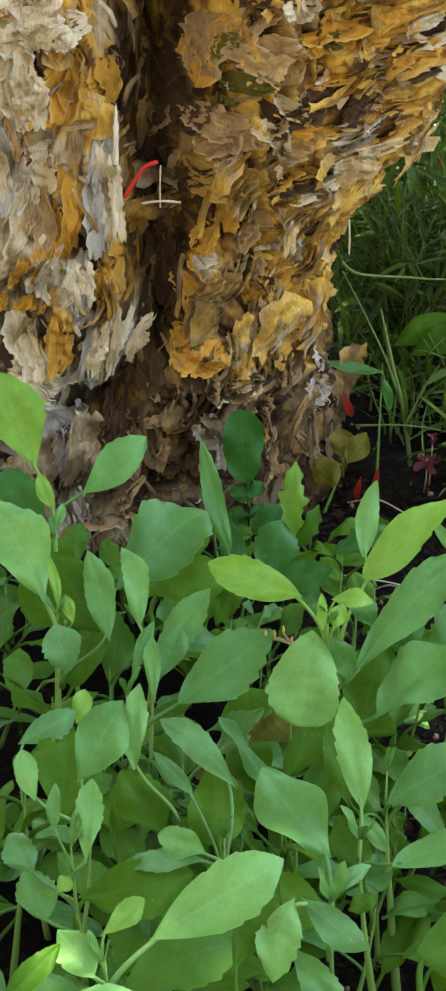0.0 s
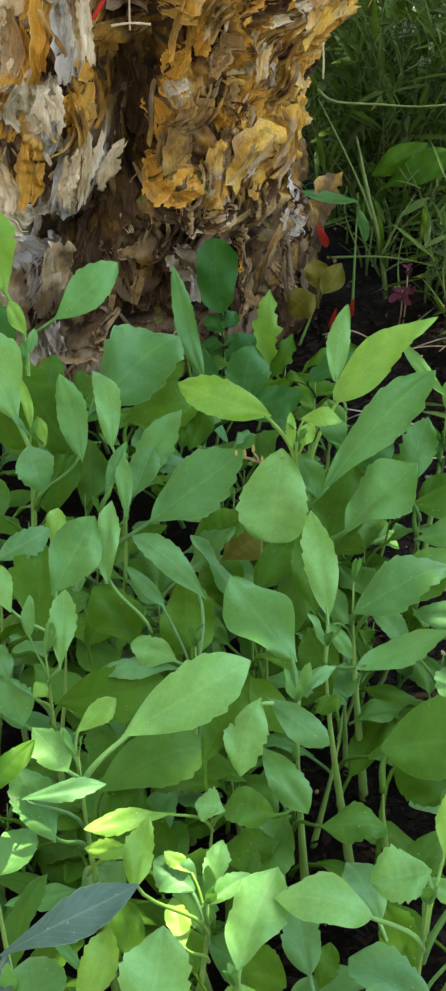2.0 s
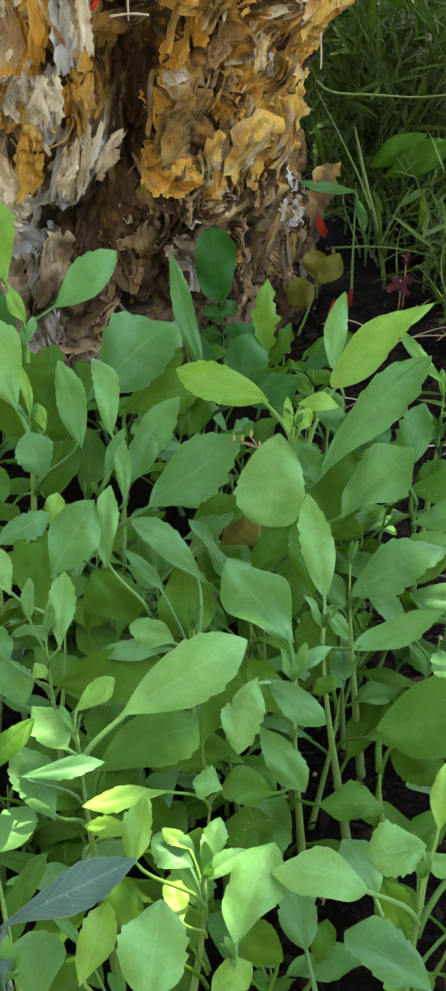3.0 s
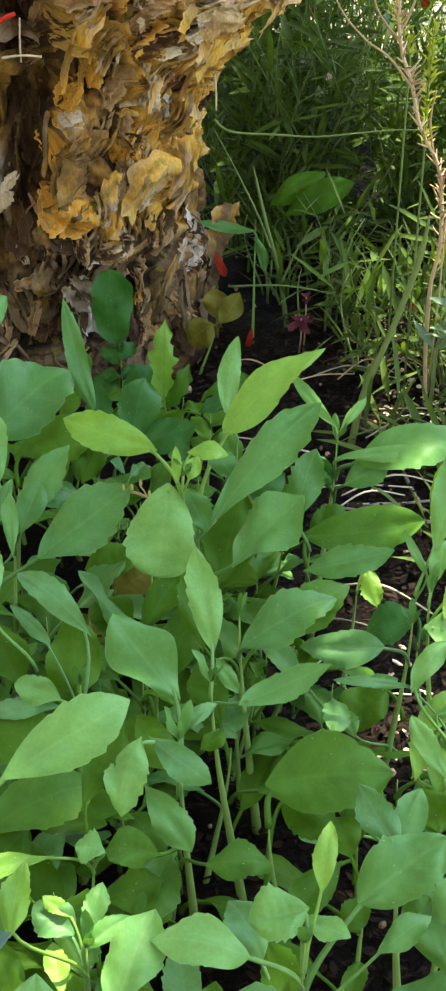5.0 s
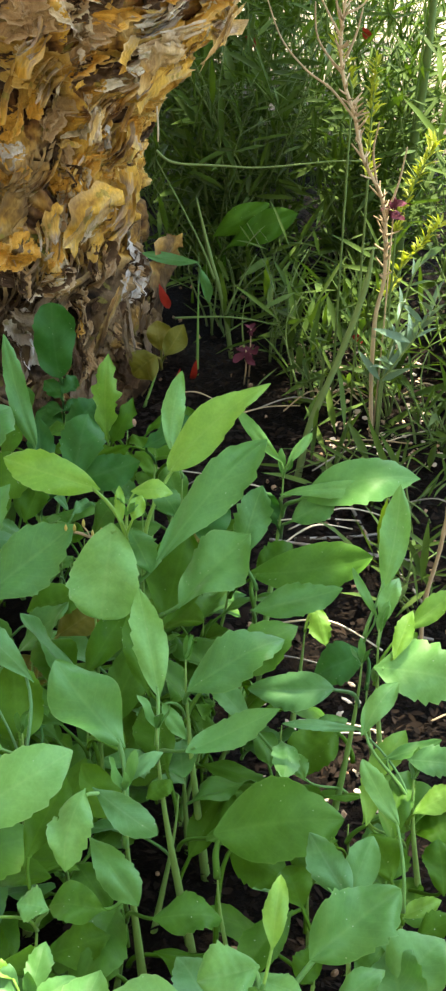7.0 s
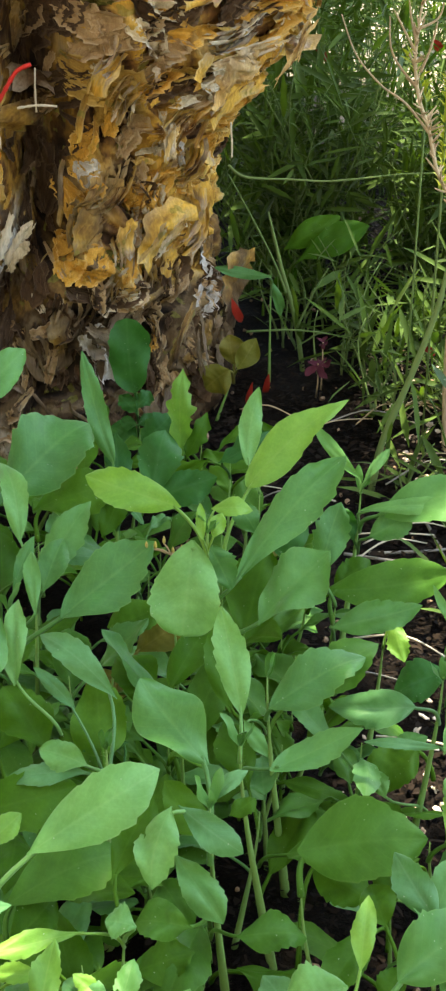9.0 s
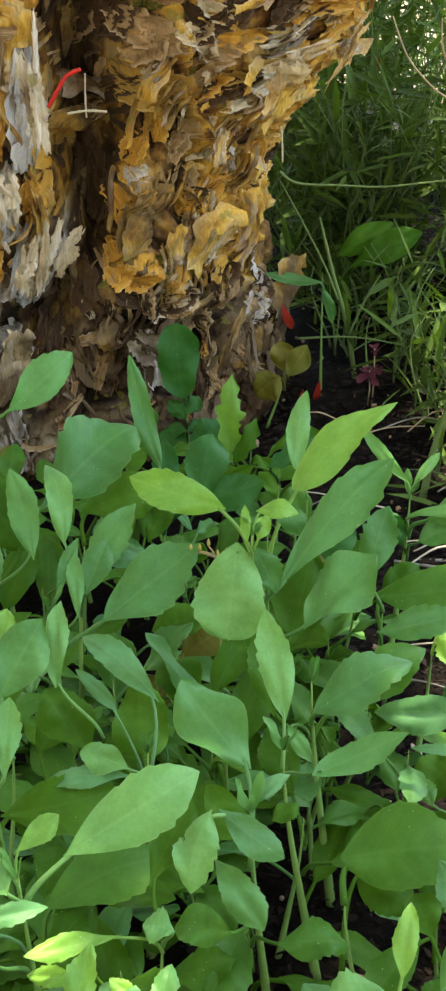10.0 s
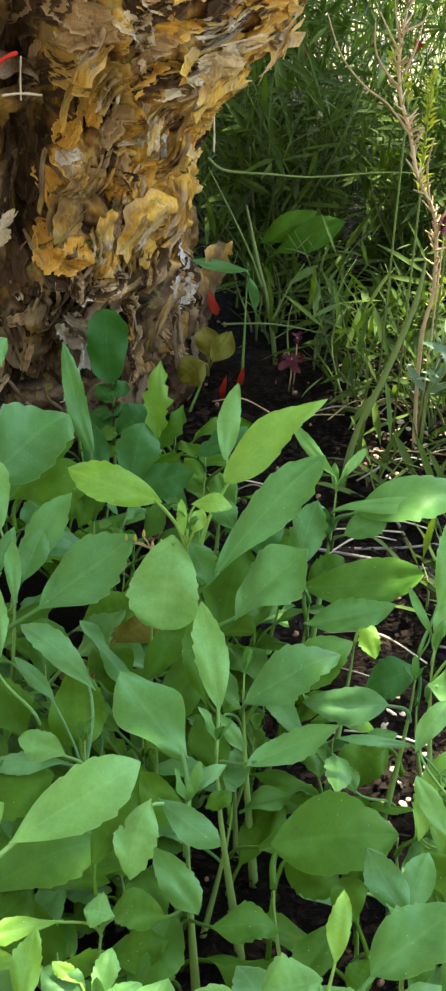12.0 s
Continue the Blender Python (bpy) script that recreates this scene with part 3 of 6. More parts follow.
    # stacks of thin sheets seen on edge
    for i in range(60):
        g, z = rng.uniform(-1.1, 1.3), rng.uniform(0.05, 0.58)
        if cleft(g, z) > 0.1:
            continue
        tilt, length = grain_tilt(g, z) + rng.gauss(0, 0.3), rng.uniform(0.03, 0.06)
        bend = rng.uniform(-1.2, 1.2)
        for q in range(rng.randint(5, 9)):
            shape = bark_flake(length * rng.uniform(0.7, 1.1), rng.uniform(0.007, 0.012), bend, rng.uniform(-0.2, 0.3), 0.6, 10, 0.4)
            turn = flake_turn(g, z, tilt + rng.gauss(0, 0.06), rng.uniform(0.0, 0.12), 1.25 + rng.gauss(0, 0.15))
            side = flake_turn(g, z, tilt, 0.0) @ Vector((0.0034 * q - 0.012, rng.uniform(-0.006, 0.006), 0))
            add(shape, trunk_point(g, z, crumple(g, z)[0] + 0.006) - base + side, turn, 1.0)
    me = mesh_of("loose_bark", np.concatenate(all_v).tolist(), np.concatenate(all_f).tolist(), BARK_JOINED, np.concatenate(all_uv))
    tagged(under("loose_bark", me, tree, "layers of loose papery bark"), kind="stuff")
    return tree


tree = build_trunk()


def bark_sheet(g0, z0, g1, z1, width, mat, layers=2, curl=0.1):
    """Crumpled sheets of loose bark draped over the trunk from one place to another, their margins peeling off."""
    for k in range(layers):
        rows, half = 22, 5
        ph = rng.uniform(0, 90)
        dg, dz = g1 - g0, z1 - z0
        run = math.hypot(dg * 0.2, dz)
        ag, az = dg * 0.2 / run, dz / run
        wide = width * (1.0 if k == 0 else rng.uniform(0.35, 0.75))
        shift = 0.0 if k == 0 else rng.uniform(-0.45, 0.45) * width
        start, stop = (-0.06, 1.06) if k == 0 else (rng.uniform(-0.15, 0.3), rng.uniform(0.7, 1.15))
        peel, sway = rng.uniform(curl, curl + 0.4), rng.uniform(0.1, 0.3)
        verts, uvs, faces = [], [], []
        for i in range(rows + 1):
            s = i / rows
            q = start + (stop - start) * s
            taper = math.sin(math.pi * (0.10 + 0.80 * s)) ** 0.55
            bend = shift + sway * wide * noise.noise((s * 2.2, ph, 3.0)) * 2
            for c in range(-half, half + 1):
                u = c / half
                side = u * 0.5 * wide * taper * (1 + 0.35 * noise.noise((s * 6.0, ph + 5 * (u > 0), 1.0)) + 0.25 * noise.noise((s * 17.0, ph + 9 * (u > 0), 2.0))) + bend
                along = q + (0.10 * noise.noise((u * 3.1, ph, 7.0)) if i in (0, rows) else 0.0)
                a, b = along * dg + side * az / 0.2, along * dz - side * ag
                g, z = g0 + a, z0 + b
                pleat = 0.22 * noise.noise((u * 3.2 + 0.8 * math.sin(s * 5 + ph), s * 1.4, ph)) + 0.15 * noise.noise((u * 7.5, s * 7.0, ph + 30))
                lift = 0.0045 + 0.0022 * k + wide * (pleat + peel * abs(u) ** 3 * (0.4 + 0.6 * s)) + 0.15 * wide * max(0.0, s - 0.75) * 4 * peel
                zz = min(max(z, 0.0), 0.62)
                p = trunk_point(g, zz, max(0.001, 0.6 * crumple(g, zz)[0] + lift)) - tree.location
                verts.append((p.x, p.y, z))
                uvs.append((0.5 + 0.5 * u, s + ph))
        n = 2 * half + 1
        for i in range(rows):
            for c in range(n - 1):
                faces.append((i * n + c, i * n + c + 1, (i + 1) * n + c + 1, (i + 1) * n + c))
        under("bark_sheet", mesh_of("bark_sheet", verts, faces, mat, uvs), tree)


bark_sheet(-0.185, 0.481, -0.188, 0.442, 0.0438, CREAM_SHEET, 3)
bark_sheet(-0.098, 0.475, -0.084, 0.447, 0.0142, GOLD_SHEET, 3)
bark_sheet(-0.148, 0.437, -0.184, 0.384, 0.0328, GOLD_SHEET, 3)
bark_sheet(-0.044, 0.435, -0.020, 0.392, 0.0219, GOLD_SHEET, 3)
bark_sheet(-0.291, 0.449, -0.274, 0.383, 0.0219, CREAM_SHEET, 3)
bark_sheet(-0.337, 0.382, -0.339, 0.317, 0.0274, GREY_SHEET, 3)
bark_sheet(-0.301, 0.392, -0.274, 0.357, 0.0142, TAN_SHEET, 3)
bark_sheet(-0.014, 0.365, -0.042, 0.280, 0.0241, GREY_SHEET, 3)
bark_sheet(0.003, 0.325, 0.004, 0.293, 0.0164, CREAM_SHEET, 3)
bark_sheet(-0.129, 0.355, -0.182, 0.278, 0.0197, GOLD_SHEET, 3)
bark_sheet(-0.234, 0.284, -0.284, 0.230, 0.0241, GOLD_SHEET, 3)
bark_sheet(-0.111, 0.380, -0.108, 0.345, 0.0120, TAN_SHEET, 3)
bark_sheet(0.052, 0.378, -0.134, 0.378, 0.0131, TAN_SHEET, 3)
bark_sheet(-0.308, 0.347, -0.356, 0.279, 0.0241, CREAM_SHEET, 3)
bark_sheet(-0.250, 0.332, -0.245, 0.284, 0.0164, TAN_SHEET, 3)
bark_sheet(-0.103, 0.276, -0.135, 0.216, 0.0142, GREY_SHEET, 3)
bark_sheet(0.005, 0.266, -0.039, 0.235, 0.0219, GOLD_SHEET, 3)
bark_sheet(-0.055, 0.222, -0.123, 0.167, 0.0153, GREY_SHEET, 3)
bark_sheet(-0.003, 0.222, -0.022, 0.189, 0.0142, CREAM_SHEET, 3)
bark_sheet(0.118, 0.205, 0.021, 0.170, 0.0120, GREY_SHEET)
bark_sheet(-0.038, 0.186, -0.089, 0.148, 0.0186, GREY_SHEET, 3)
bark_sheet(-0.364, 0.225, -0.301, 0.168, 0.0197, CREAM_SHEET, 3)
bark_sheet(-0.367, 0.185, -0.239, 0.155, 0.0219, CREAM_SHEET, 3)
bark_sheet(-0.210, 0.220, -0.233, 0.172, 0.0153, GOLD_SHEET, 3)
bark_sheet(-0.291, 0.143, -0.257, 0.088, 0.0219, GREY_SHEET, 3)
bark_sheet(-0.209, 0.128, -0.187, 0.078, 0.0186, GREY_SHEET, 3)
bark_sheet(-0.415, 0.138, -0.473, 0.058, 0.0219, GREY_SHEET, 3)
bark_sheet(-0.140, 0.107, -0.135, 0.073, 0.0109, GOLD_SHEET, 3)
bark_sheet(-0.341, 0.069, -0.238, 0.017, 0.0219, GREY_SHEET, 3)
bark_sheet(-0.197, 0.073, -0.126, 0.014, 0.0164, GREY_SHEET, 3)
bark_sheet(0.262, 0.416, 0.150, 0.383, 0.0088, TAN_SHEET)
bark_sheet(0.117, 0.458, 0.167, 0.423, 0.0077, CREAM_SHEET)
bark_sheet(0.963, 0.336, 0.905, 0.309, 0.0252, CREAM_SHEET)
bark_sheet(0.977, 0.374, 0.822, 0.361, 0.0077, CREAM_SHEET)
bark_sheet(1.032, 0.377, 0.875, 0.348, 0.0066, GREY_SHEET)
bark_sheet(1.096, 0.380, 1.237, 0.307, 0.0120, CREAM_SHEET)
bark_sheet(1.167, 0.420, 1.329, 0.357, 0.0164, CREAM_SHEET)
bark_sheet(1.096, 0.350, 1.220, 0.293, 0.0197, GOLD_SHEET)
bark_sheet(1.168, 0.296, 1.049, 0.279, 0.0175, GOLD_SHEET)
bark_sheet(1.120, 0.275, 1.120, 0.243, 0.0186, GOLD_SHEET)
bark_sheet(1.193, 0.376, 1.096, 0.350, 0.0219, GOLD_SHEET)
bark_sheet(1.010, 0.441, 0.960, 0.412, 0.0186, GOLD_SHEET)
bark_sheet(0.873, 0.465, 0.831, 0.431, 0.0219, GOLD_SHEET)
bark_sheet(0.984, 0.462, 0.935, 0.444, 0.0164, CREAM_SHEET)
bark_sheet(0.585, 0.480, 0.576, 0.462, 0.0131, CREAM_SHEET)
bark_sheet(0.659, 0.468, 0.666, 0.435, 0.0088, GOLD_SHEET)
bark_sheet(0.807, 0.447, 0.776, 0.428, 0.0131, TAN_SHEET)
bark_sheet(0.492, 0.449, 0.571, 0.416, 0.0274, TAN_SHEET)
bark_sheet(0.407, 0.464, 0.393, 0.418, 0.0164, TAN_SHEET)
bark_sheet(0.378, 0.442, 0.390, 0.407, 0.0120, GOLD_SHEET)
bark_sheet(0.438, 0.471, 0.429, 0.436, 0.0077, GOLD_SHEET)
bark_sheet(0.442, 0.417, 0.540, 0.413, 0.0164, OLIVE_SHEET)
bark_sheet(0.451, 0.450, 0.433, 0.429, 0.0099, OLIVE_SHEET)
bark_sheet(0.667, 0.459, 0.707, 0.439, 0.0077, OLIVE_SHEET)
bark_sheet(0.433, 0.401, 0.461, 0.393, 0.0109, OLIVE_SHEET)
bark_sheet(0.384, 0.389, 0.467, 0.370, 0.0274, TAN_SHEET)
bark_sheet(0.493, 0.379, 0.429, 0.349, 0.0186, TAN_SHEET)
bark_sheet(0.387, 0.345, 0.607, 0.325, 0.0241, GOLDEN_TAN_SHEET)
bark_sheet(0.405, 0.325, 0.570, 0.314, 0.0164, GOLDEN_TAN_SHEET)
bark_sheet(0.673, 0.368, 0.624, 0.352, 0.0219, TAN_SHEET)
bark_sheet(0.644, 0.352, 0.620, 0.313, 0.0120, TAN_SHEET)
bark_sheet(0.738, 0.413, 0.676, 0.383, 0.0219, BROWN_SHEET)
bark_sheet(0.865, 0.400, 0.845, 0.374, 0.0164, BROWN_SHEET)
bark_sheet(0.702, 0.394, 0.604, 0.374, 0.0197, BROWN_SHEET)
bark_sheet(0.743, 0.333, 0.639, 0.318, 0.0219, BROWN_SHEET)
bark_sheet(0.713, 0.302, 0.743, 0.265, 0.0088, CREAM_SHEET)
bark_sheet(0.764, 0.297, 0.809, 0.259, 0.0088, CREAM_SHEET)
bark_sheet(0.840, 0.282, 0.895, 0.249, 0.0077, GREY_SHEET)
bark_sheet(0.904, 0.298, 0.856, 0.276, 0.0142, TAN_SHEET)
bark_sheet(0.634, 0.301, 0.589, 0.267, 0.0186, TAN_SHEET)
bark_sheet(0.528, 0.314, 0.536, 0.285, 0.0109, GOLD_SHEET)
bark_sheet(0.460, 0.290, 0.432, 0.265, 0.0131, GOLD_SHEET)
bark_sheet(0.355, 0.241, 0.397, 0.216, 0.0197, GOLD_SHEET)
bark_sheet(0.460, 0.237, 0.396, 0.198, 0.0164, GOLD_SHEET)
bark_sheet(0.395, 0.192, 0.297, 0.164, 0.0219, GOLD_SHEET)
bark_sheet(0.482, 0.185, 0.351, 0.162, 0.0219, GOLD_SHEET)
bark_sheet(0.645, 0.193, 0.572, 0.154, 0.0164, GOLD_SHEET)
bark_sheet(0.720, 0.213, 0.576, 0.183, 0.0142, CREAM_SHEET)
bark_sheet(0.796, 0.241, 0.685, 0.203, 0.0164, GOLD_SHEET)
bark_sheet(0.494, 0.261, 0.417, 0.246, 0.0142, GREY_SHEET)
bark_sheet(0.513, 0.185, 0.555, 0.167, 0.0077, OLIVE_SHEET)
bark_sheet(0.692, 0.258, 0.666, 0.233, 0.0131, TAN_SHEET)
bark_sheet(0.866, 0.244, 0.800, 0.210, 0.0186, GOLD_SHEET)
bark_sheet(1.049, 0.204, 0.893, 0.170, 0.0142, GOLD_SHEET)
bark_sheet(0.624, 0.158, 0.653, 0.133, 0.0109, CREAM_SHEET)
bark_sheet(0.537, 0.149, 0.583, 0.124, 0.0088, CREAM_SHEET)
bark_sheet(0.996, 0.164, 0.874, 0.122, 0.0153, TAN_SHEET)
bark_sheet(0.838, 0.136, 0.768, 0.092, 0.0142, TAN_SHEET)
bark_sheet(1.191, 0.140, 1.014, 0.102, 0.0142, GREY_SHEET)
bark_sheet(1.382, 0.178, 1.143, 0.143, 0.0142, GREY_SHEET)
# brown sheets in and beside the cleft, dark enough to deepen its shade
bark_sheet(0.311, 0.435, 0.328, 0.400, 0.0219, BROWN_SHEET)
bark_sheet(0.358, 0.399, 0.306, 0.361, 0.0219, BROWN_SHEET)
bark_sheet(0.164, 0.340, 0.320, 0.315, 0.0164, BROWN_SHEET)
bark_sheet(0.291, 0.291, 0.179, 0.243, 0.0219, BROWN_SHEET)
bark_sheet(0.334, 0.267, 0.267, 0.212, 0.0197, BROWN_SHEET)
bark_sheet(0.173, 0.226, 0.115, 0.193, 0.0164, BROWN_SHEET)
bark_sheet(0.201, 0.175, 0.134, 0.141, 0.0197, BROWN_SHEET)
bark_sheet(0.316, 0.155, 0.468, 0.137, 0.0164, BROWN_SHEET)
bark_sheet(0.168, 0.147, 0.189, 0.134, 0.0077, CREAM_SHEET)
bark_sheet(0.275, 0.121, 0.096, 0.118, 0.0099, TAN_SHEET)
bark_sheet(0.225, 0.099, 0.190, 0.071, 0.0109, TAN_SHEET)
bark_sheet(0.430, 0.118, 0.459, 0.070, 0.0197, GREY_SHEET)
bark_sheet(0.338, 0.126, 0.362, 0.096, 0.0109, BROWN_SHEET)
bark_sheet(0.036, 0.130, -0.020, 0.103, 0.0131, BROWN_SHEET, 3)
bark_sheet(0.759, 0.076, 0.810, 0.030, 0.0142, TAN_SHEET)
bark_sheet(0.941, 0.084, 0.982, 0.050, 0.0120, TAN_SHEET)
bark_sheet(0.996, 0.086, 1.033, 0.040, 0.0044, CREAM_SHEET)
bark_sheet(0.822, 0.109, 0.726, 0.084, 0.0131, GOLD_SHEET)
bark_sheet(0.677, 0.069, 0.728, 0.023, 0.0131, BROWN_SHEET)
bark_sheet(1.196, 0.153, 1.364, 0.104, 0.0164, TAN_SHEET)
bark_sheet(1.095, 0.123, 1.201, 0.084, 0.0164, TAN_SHEET)

# brown and grey rags about the foot of the trunk; darkest browns paint crevice shade
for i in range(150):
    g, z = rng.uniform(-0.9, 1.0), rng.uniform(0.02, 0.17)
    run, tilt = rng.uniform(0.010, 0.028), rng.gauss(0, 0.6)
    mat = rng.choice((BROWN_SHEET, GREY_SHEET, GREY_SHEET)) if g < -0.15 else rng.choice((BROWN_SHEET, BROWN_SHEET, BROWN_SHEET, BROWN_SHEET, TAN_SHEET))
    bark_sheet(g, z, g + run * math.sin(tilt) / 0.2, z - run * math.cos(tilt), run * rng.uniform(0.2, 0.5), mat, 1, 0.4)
# smaller scraps between the large sheets, in the colours of their neighbours
for i in range(430):
    g, z = rng.uniform(-1.2, 1.3), rng.uniform(0.03, 0.56)
    tilt = grain_tilt(g, z) + rng.gauss(0, 0.5) + 1.4 * noise.noise((g * 5, z * 12, 8.0))
    run = rng.uniform(0.012, 0.034)
    if g < 0.05 and z > 0.1 and rng.random() < 0.65:
        continue
    # low down and in the cleft: mostly near-black brown, adding painted shade
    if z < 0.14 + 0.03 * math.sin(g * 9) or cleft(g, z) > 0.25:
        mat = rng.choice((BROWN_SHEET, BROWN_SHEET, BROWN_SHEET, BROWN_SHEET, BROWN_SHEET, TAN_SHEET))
    elif g < -0.05:
        mat = rng.choice((GREY_SHEET, CREAM_SHEET, CREAM_SHEET, TAN_SHEET, GOLD_SHEET, GOLD_SHEET))
    else:
        mat = rng.choice((GOLD_SHEET, GOLD_SHEET, GOLD_SHEET, GOLDEN_TAN_SHEET, TAN_SHEET, TAN_SHEET, BROWN_SHEET, CREAM_SHEET))
    bark_sheet(g, z, g + run * math.sin(tilt) / 0.2, z + run * math.cos(tilt), run * rng.uniform(0.25, 0.6), mat, 1, 0.35)


# ---- bed of seedlings ----
rng = random.Random(13)
p = seedling(-0.130, 0.787, 0.200)
leaf(p, -0.135, 0.825, 0.200, 0.028, 0.011, 34, 40, -20, LIME, fold=0.7)
leaf(p, -0.132, 0.794, 0.198, 0.022, 0.007, -25, 45, 41)
leaf(p, -0.124, 0.762, 0.150, 0.039, 0.024, 63, 37, -41, SAGE_SHADE)
leaf(p, -0.095, 0.789, 0.160, 0.090, 0.047, -47, 24, 33, wide=0.62, fold=0.15)
p = seedling(-0.120, 0.716, 0.190)
leaf(p, -0.128, 0.727, 0.190, 0.074, 0.037, 42, 40, -22, SAGE_PALE, wide=0.55)
leaf(p, -0.119, 0.715, 0.192, 0.033, 0.006, 19, 48, -10, LIME, fold=0.6)
leaf(p, -0.120, 0.709, 0.185, 0.029, 0.023, -155, -42, 15, BLUE, arch=0.25, fold=0.3)
leaf(p, -0.110, 0.709, 0.185, 0.018, 0.008, 29, 47, -26, LIME)
leaf(p, -0.097, 0.733, 0.165, 0.061, 0.036, 43, 37, -25, SAGE_SHADE, wide=0.5)
leaf(p, -0.090, 0.714, 0.170, 0.057, 0.019, 20, 41, -19, wide=0.55)
p = seedling(-0.077, 0.672, 0.165)
leaf(p, -0.075, 0.686, 0.165, 0.035, 0.009, -24, 35, 26, fold=0.6)
leaf(p, -0.060, 0.659, 0.165, 0.041, 0.009, 6, 36, -4, fold=0.5)
leaf(p, -0.048, 0.673, 0.155, 0.069, 0.033, -58, 23, 33, wide=0.5)
leaf(p, -0.102, 0.645, 0.160, 0.020, 0.011, -14, 43, 24, LIME, fold=0.6)
p = seedling(-0.022, 0.858, 0.135)
leaf(p, -0.022, 0.862, 0.150, 0.081, 0.015, 26, 57, -15, wide=0.45, fold=0.4)
leaf(p, 0.002, 0.835, 0.135, 0.053, 0.030, -17, 45, 7, DARK, wide=0.6)
leaf(p, 0.007, 0.849, 0.130, 0.043, 0.026, -81, 14, 50, DARK, wide=0.45)
leaf(p, -0.019, 0.885, 0.110, 0.047, 0.019, 5, 47, -1, DARK)
leaf(p, -0.031, 0.831, 0.110, 0.034, 0.018, -31, 42, 18, SAGE_SHADE)
p = seedling(0.035, 0.683, 0.205)
leaf(p, 0.021, 0.699, 0.210, 0.057, 0.023, 75, 14, -43, LIME, wide=0.55, fold=0.2, arch=0.05)
leaf(p, 0.038, 0.705, 0.205, 0.024, 0.011, -89, -5, 44, LIME, arch=0.32, fold=0.2)
leaf(p, 0.032, 0.672, 0.205, 0.021, 0.006, 3, 44, -10, LIME)
leaf(p, 0.038, 0.681, 0.200, 0.016, 0.009, -29, 41, 24, LIME)
leaf(p, 0.027, 0.688, 0.195, 0.054, 0.040, 166, -52, 2, SAGE_PALE, wide=0.64, tip=0.45, fold=0.12)
leaf(p, 0.036, 0.699, 0.185, 0.029, 0.019, -152, -32, 27)
leaf(p, 0.047, 0.681, 0.165, 0.106, 0.027, -54, 35, 28, wide=0.62)
leaf(p, 0.063, 0.668, 0.150, 0.059, 0.037, -58, 30, 10, wide=0.55)
leaf(p, 0.056, 0.701, 0.115, 0.061, 0.036, -22, 41, 11, SAGE_SHADE)
p = seedling(0.063, 0.604, 0.165)
leaf(p, 0.044, 0.603, 0.140, 0.047, 0.017, 14, 44, 6, SAGE_SHADE)
leaf(p, 0.050, 0.585, 0.150, 0.022, 0.009, -146, -26, 19, fold=0.3)
leaf(p, 0.064, 0.600, 0.145, 0.059, 0.026, -71, 22, 29, wide=0.5)
leaf(p, 0.076, 0.615, 0.140, 0.057, 0.025, -71, 25, 31, SAGE_DEEP, wide=0.55)
p = seedling(0.046, 0.556, 0.160)
leaf(p, 0.048, 0.570, 0.165, 0.056, 0.017, 12, 42, -10, SAGE_PALE, wide=0.5, fold=0.4)
leaf(p, 0.058, 0.523, 0.170, 0.049, 0.016, -76, 19, 27, wide=0.45, arch=-0.12, fold=0.2)
leaf(p, 0.040, 0.526, 0.140, 0.015, 0.010, -64, 20, 26, SAGE_SHADE)
leaf(p, 0.031, 0.530, 0.120, 0.040, 0.020, 35, 15, -15, SAGE_SHADE)
p = seedling(0.029, 0.496, 0.175)
leaf(p, 0.030, 0.528, 0.170, 0.053, 0.030, 44, 29, -15, wide=0.55, fold=0.15, teeth=0.02)
leaf(p, 0.029, 0.498, 0.175, 0.023, 0.008, -58, 22, 24, BLUE)
leaf(p, 0.015, 0.496, 0.175, 0.036, 0.015, -126, -17, 34, BLUE, arch=0.15, wide=0.6)
leaf(p, 0.012, 0.490, 0.180, 0.036, 0.020, 160, -28, 3, SAGE_PALE, wide=0.55, fold=-0.35)
leaf(p, 0.012, 0.503, 0.140, 0.041, 0.017, -145, -20, 12, wide=0.6)
leaf(p, 0.040, 0.469, 0.120, 0.032, 0.018, -90, 1, 24, SAGE_DEEP, wide=0.55)
leaf(p, 0.020, 0.466, 0.130, 0.027, 0.020, 76, 1, -23, SAGE_DEEP)
p = seedling(-0.020, 0.568, 0.150)
leaf(p, -0.015, 0.599, 0.155, 0.055, 0.016, 54, 24, -31, BLUE, arch=0.16, wide=0.55)
leaf(p, -0.037, 0.598, 0.150, 0.031, 0.008, 51, 28, -37, BLUE, fold=0.4)
leaf(p, -0.023, 0.583, 0.130, 0.045, 0.030, 6, 38, -5, SAGE_SHADE, wide=0.4)
leaf(p, -0.028, 0.560, 0.140, 0.045, 0.012, 94, -0, -26, BLUE, arch=0.08)
leaf(p, -0.029, 0.559, 0.145, 0.026, 0.016, 72, 11, -33, SAGE_PALE)
leaf(p, -0.010, 0.594, 0.130, 0.024, 0.009, 101, -4, -33, DARK)
p = seedling(-0.092, 0.537, 0.170)
leaf(p, -0.084, 0.528, 0.165, 0.040, 0.013, -1, 37, 5, SAGE_PALE, wide=0.6)
leaf(p, -0.101, 0.546, 0.170, 0.023, 0.007, 4, 39, -4)
leaf(p, -0.111, 0.537, 0.150, 0.023, 0.016, 45, 36, -32, BLUE)
leaf(p, -0.091, 0.544, 0.130, 0.058, 0.030, -77, 5, 45, SAGE_SHADE)
leaf(p, -0.105, 0.527, 0.130, 0.028, 0.019, 28, 34, -11)
leaf(p, -0.098, 0.525, 0.150, 0.010, 0.008, -36, 21, 31, LIME)
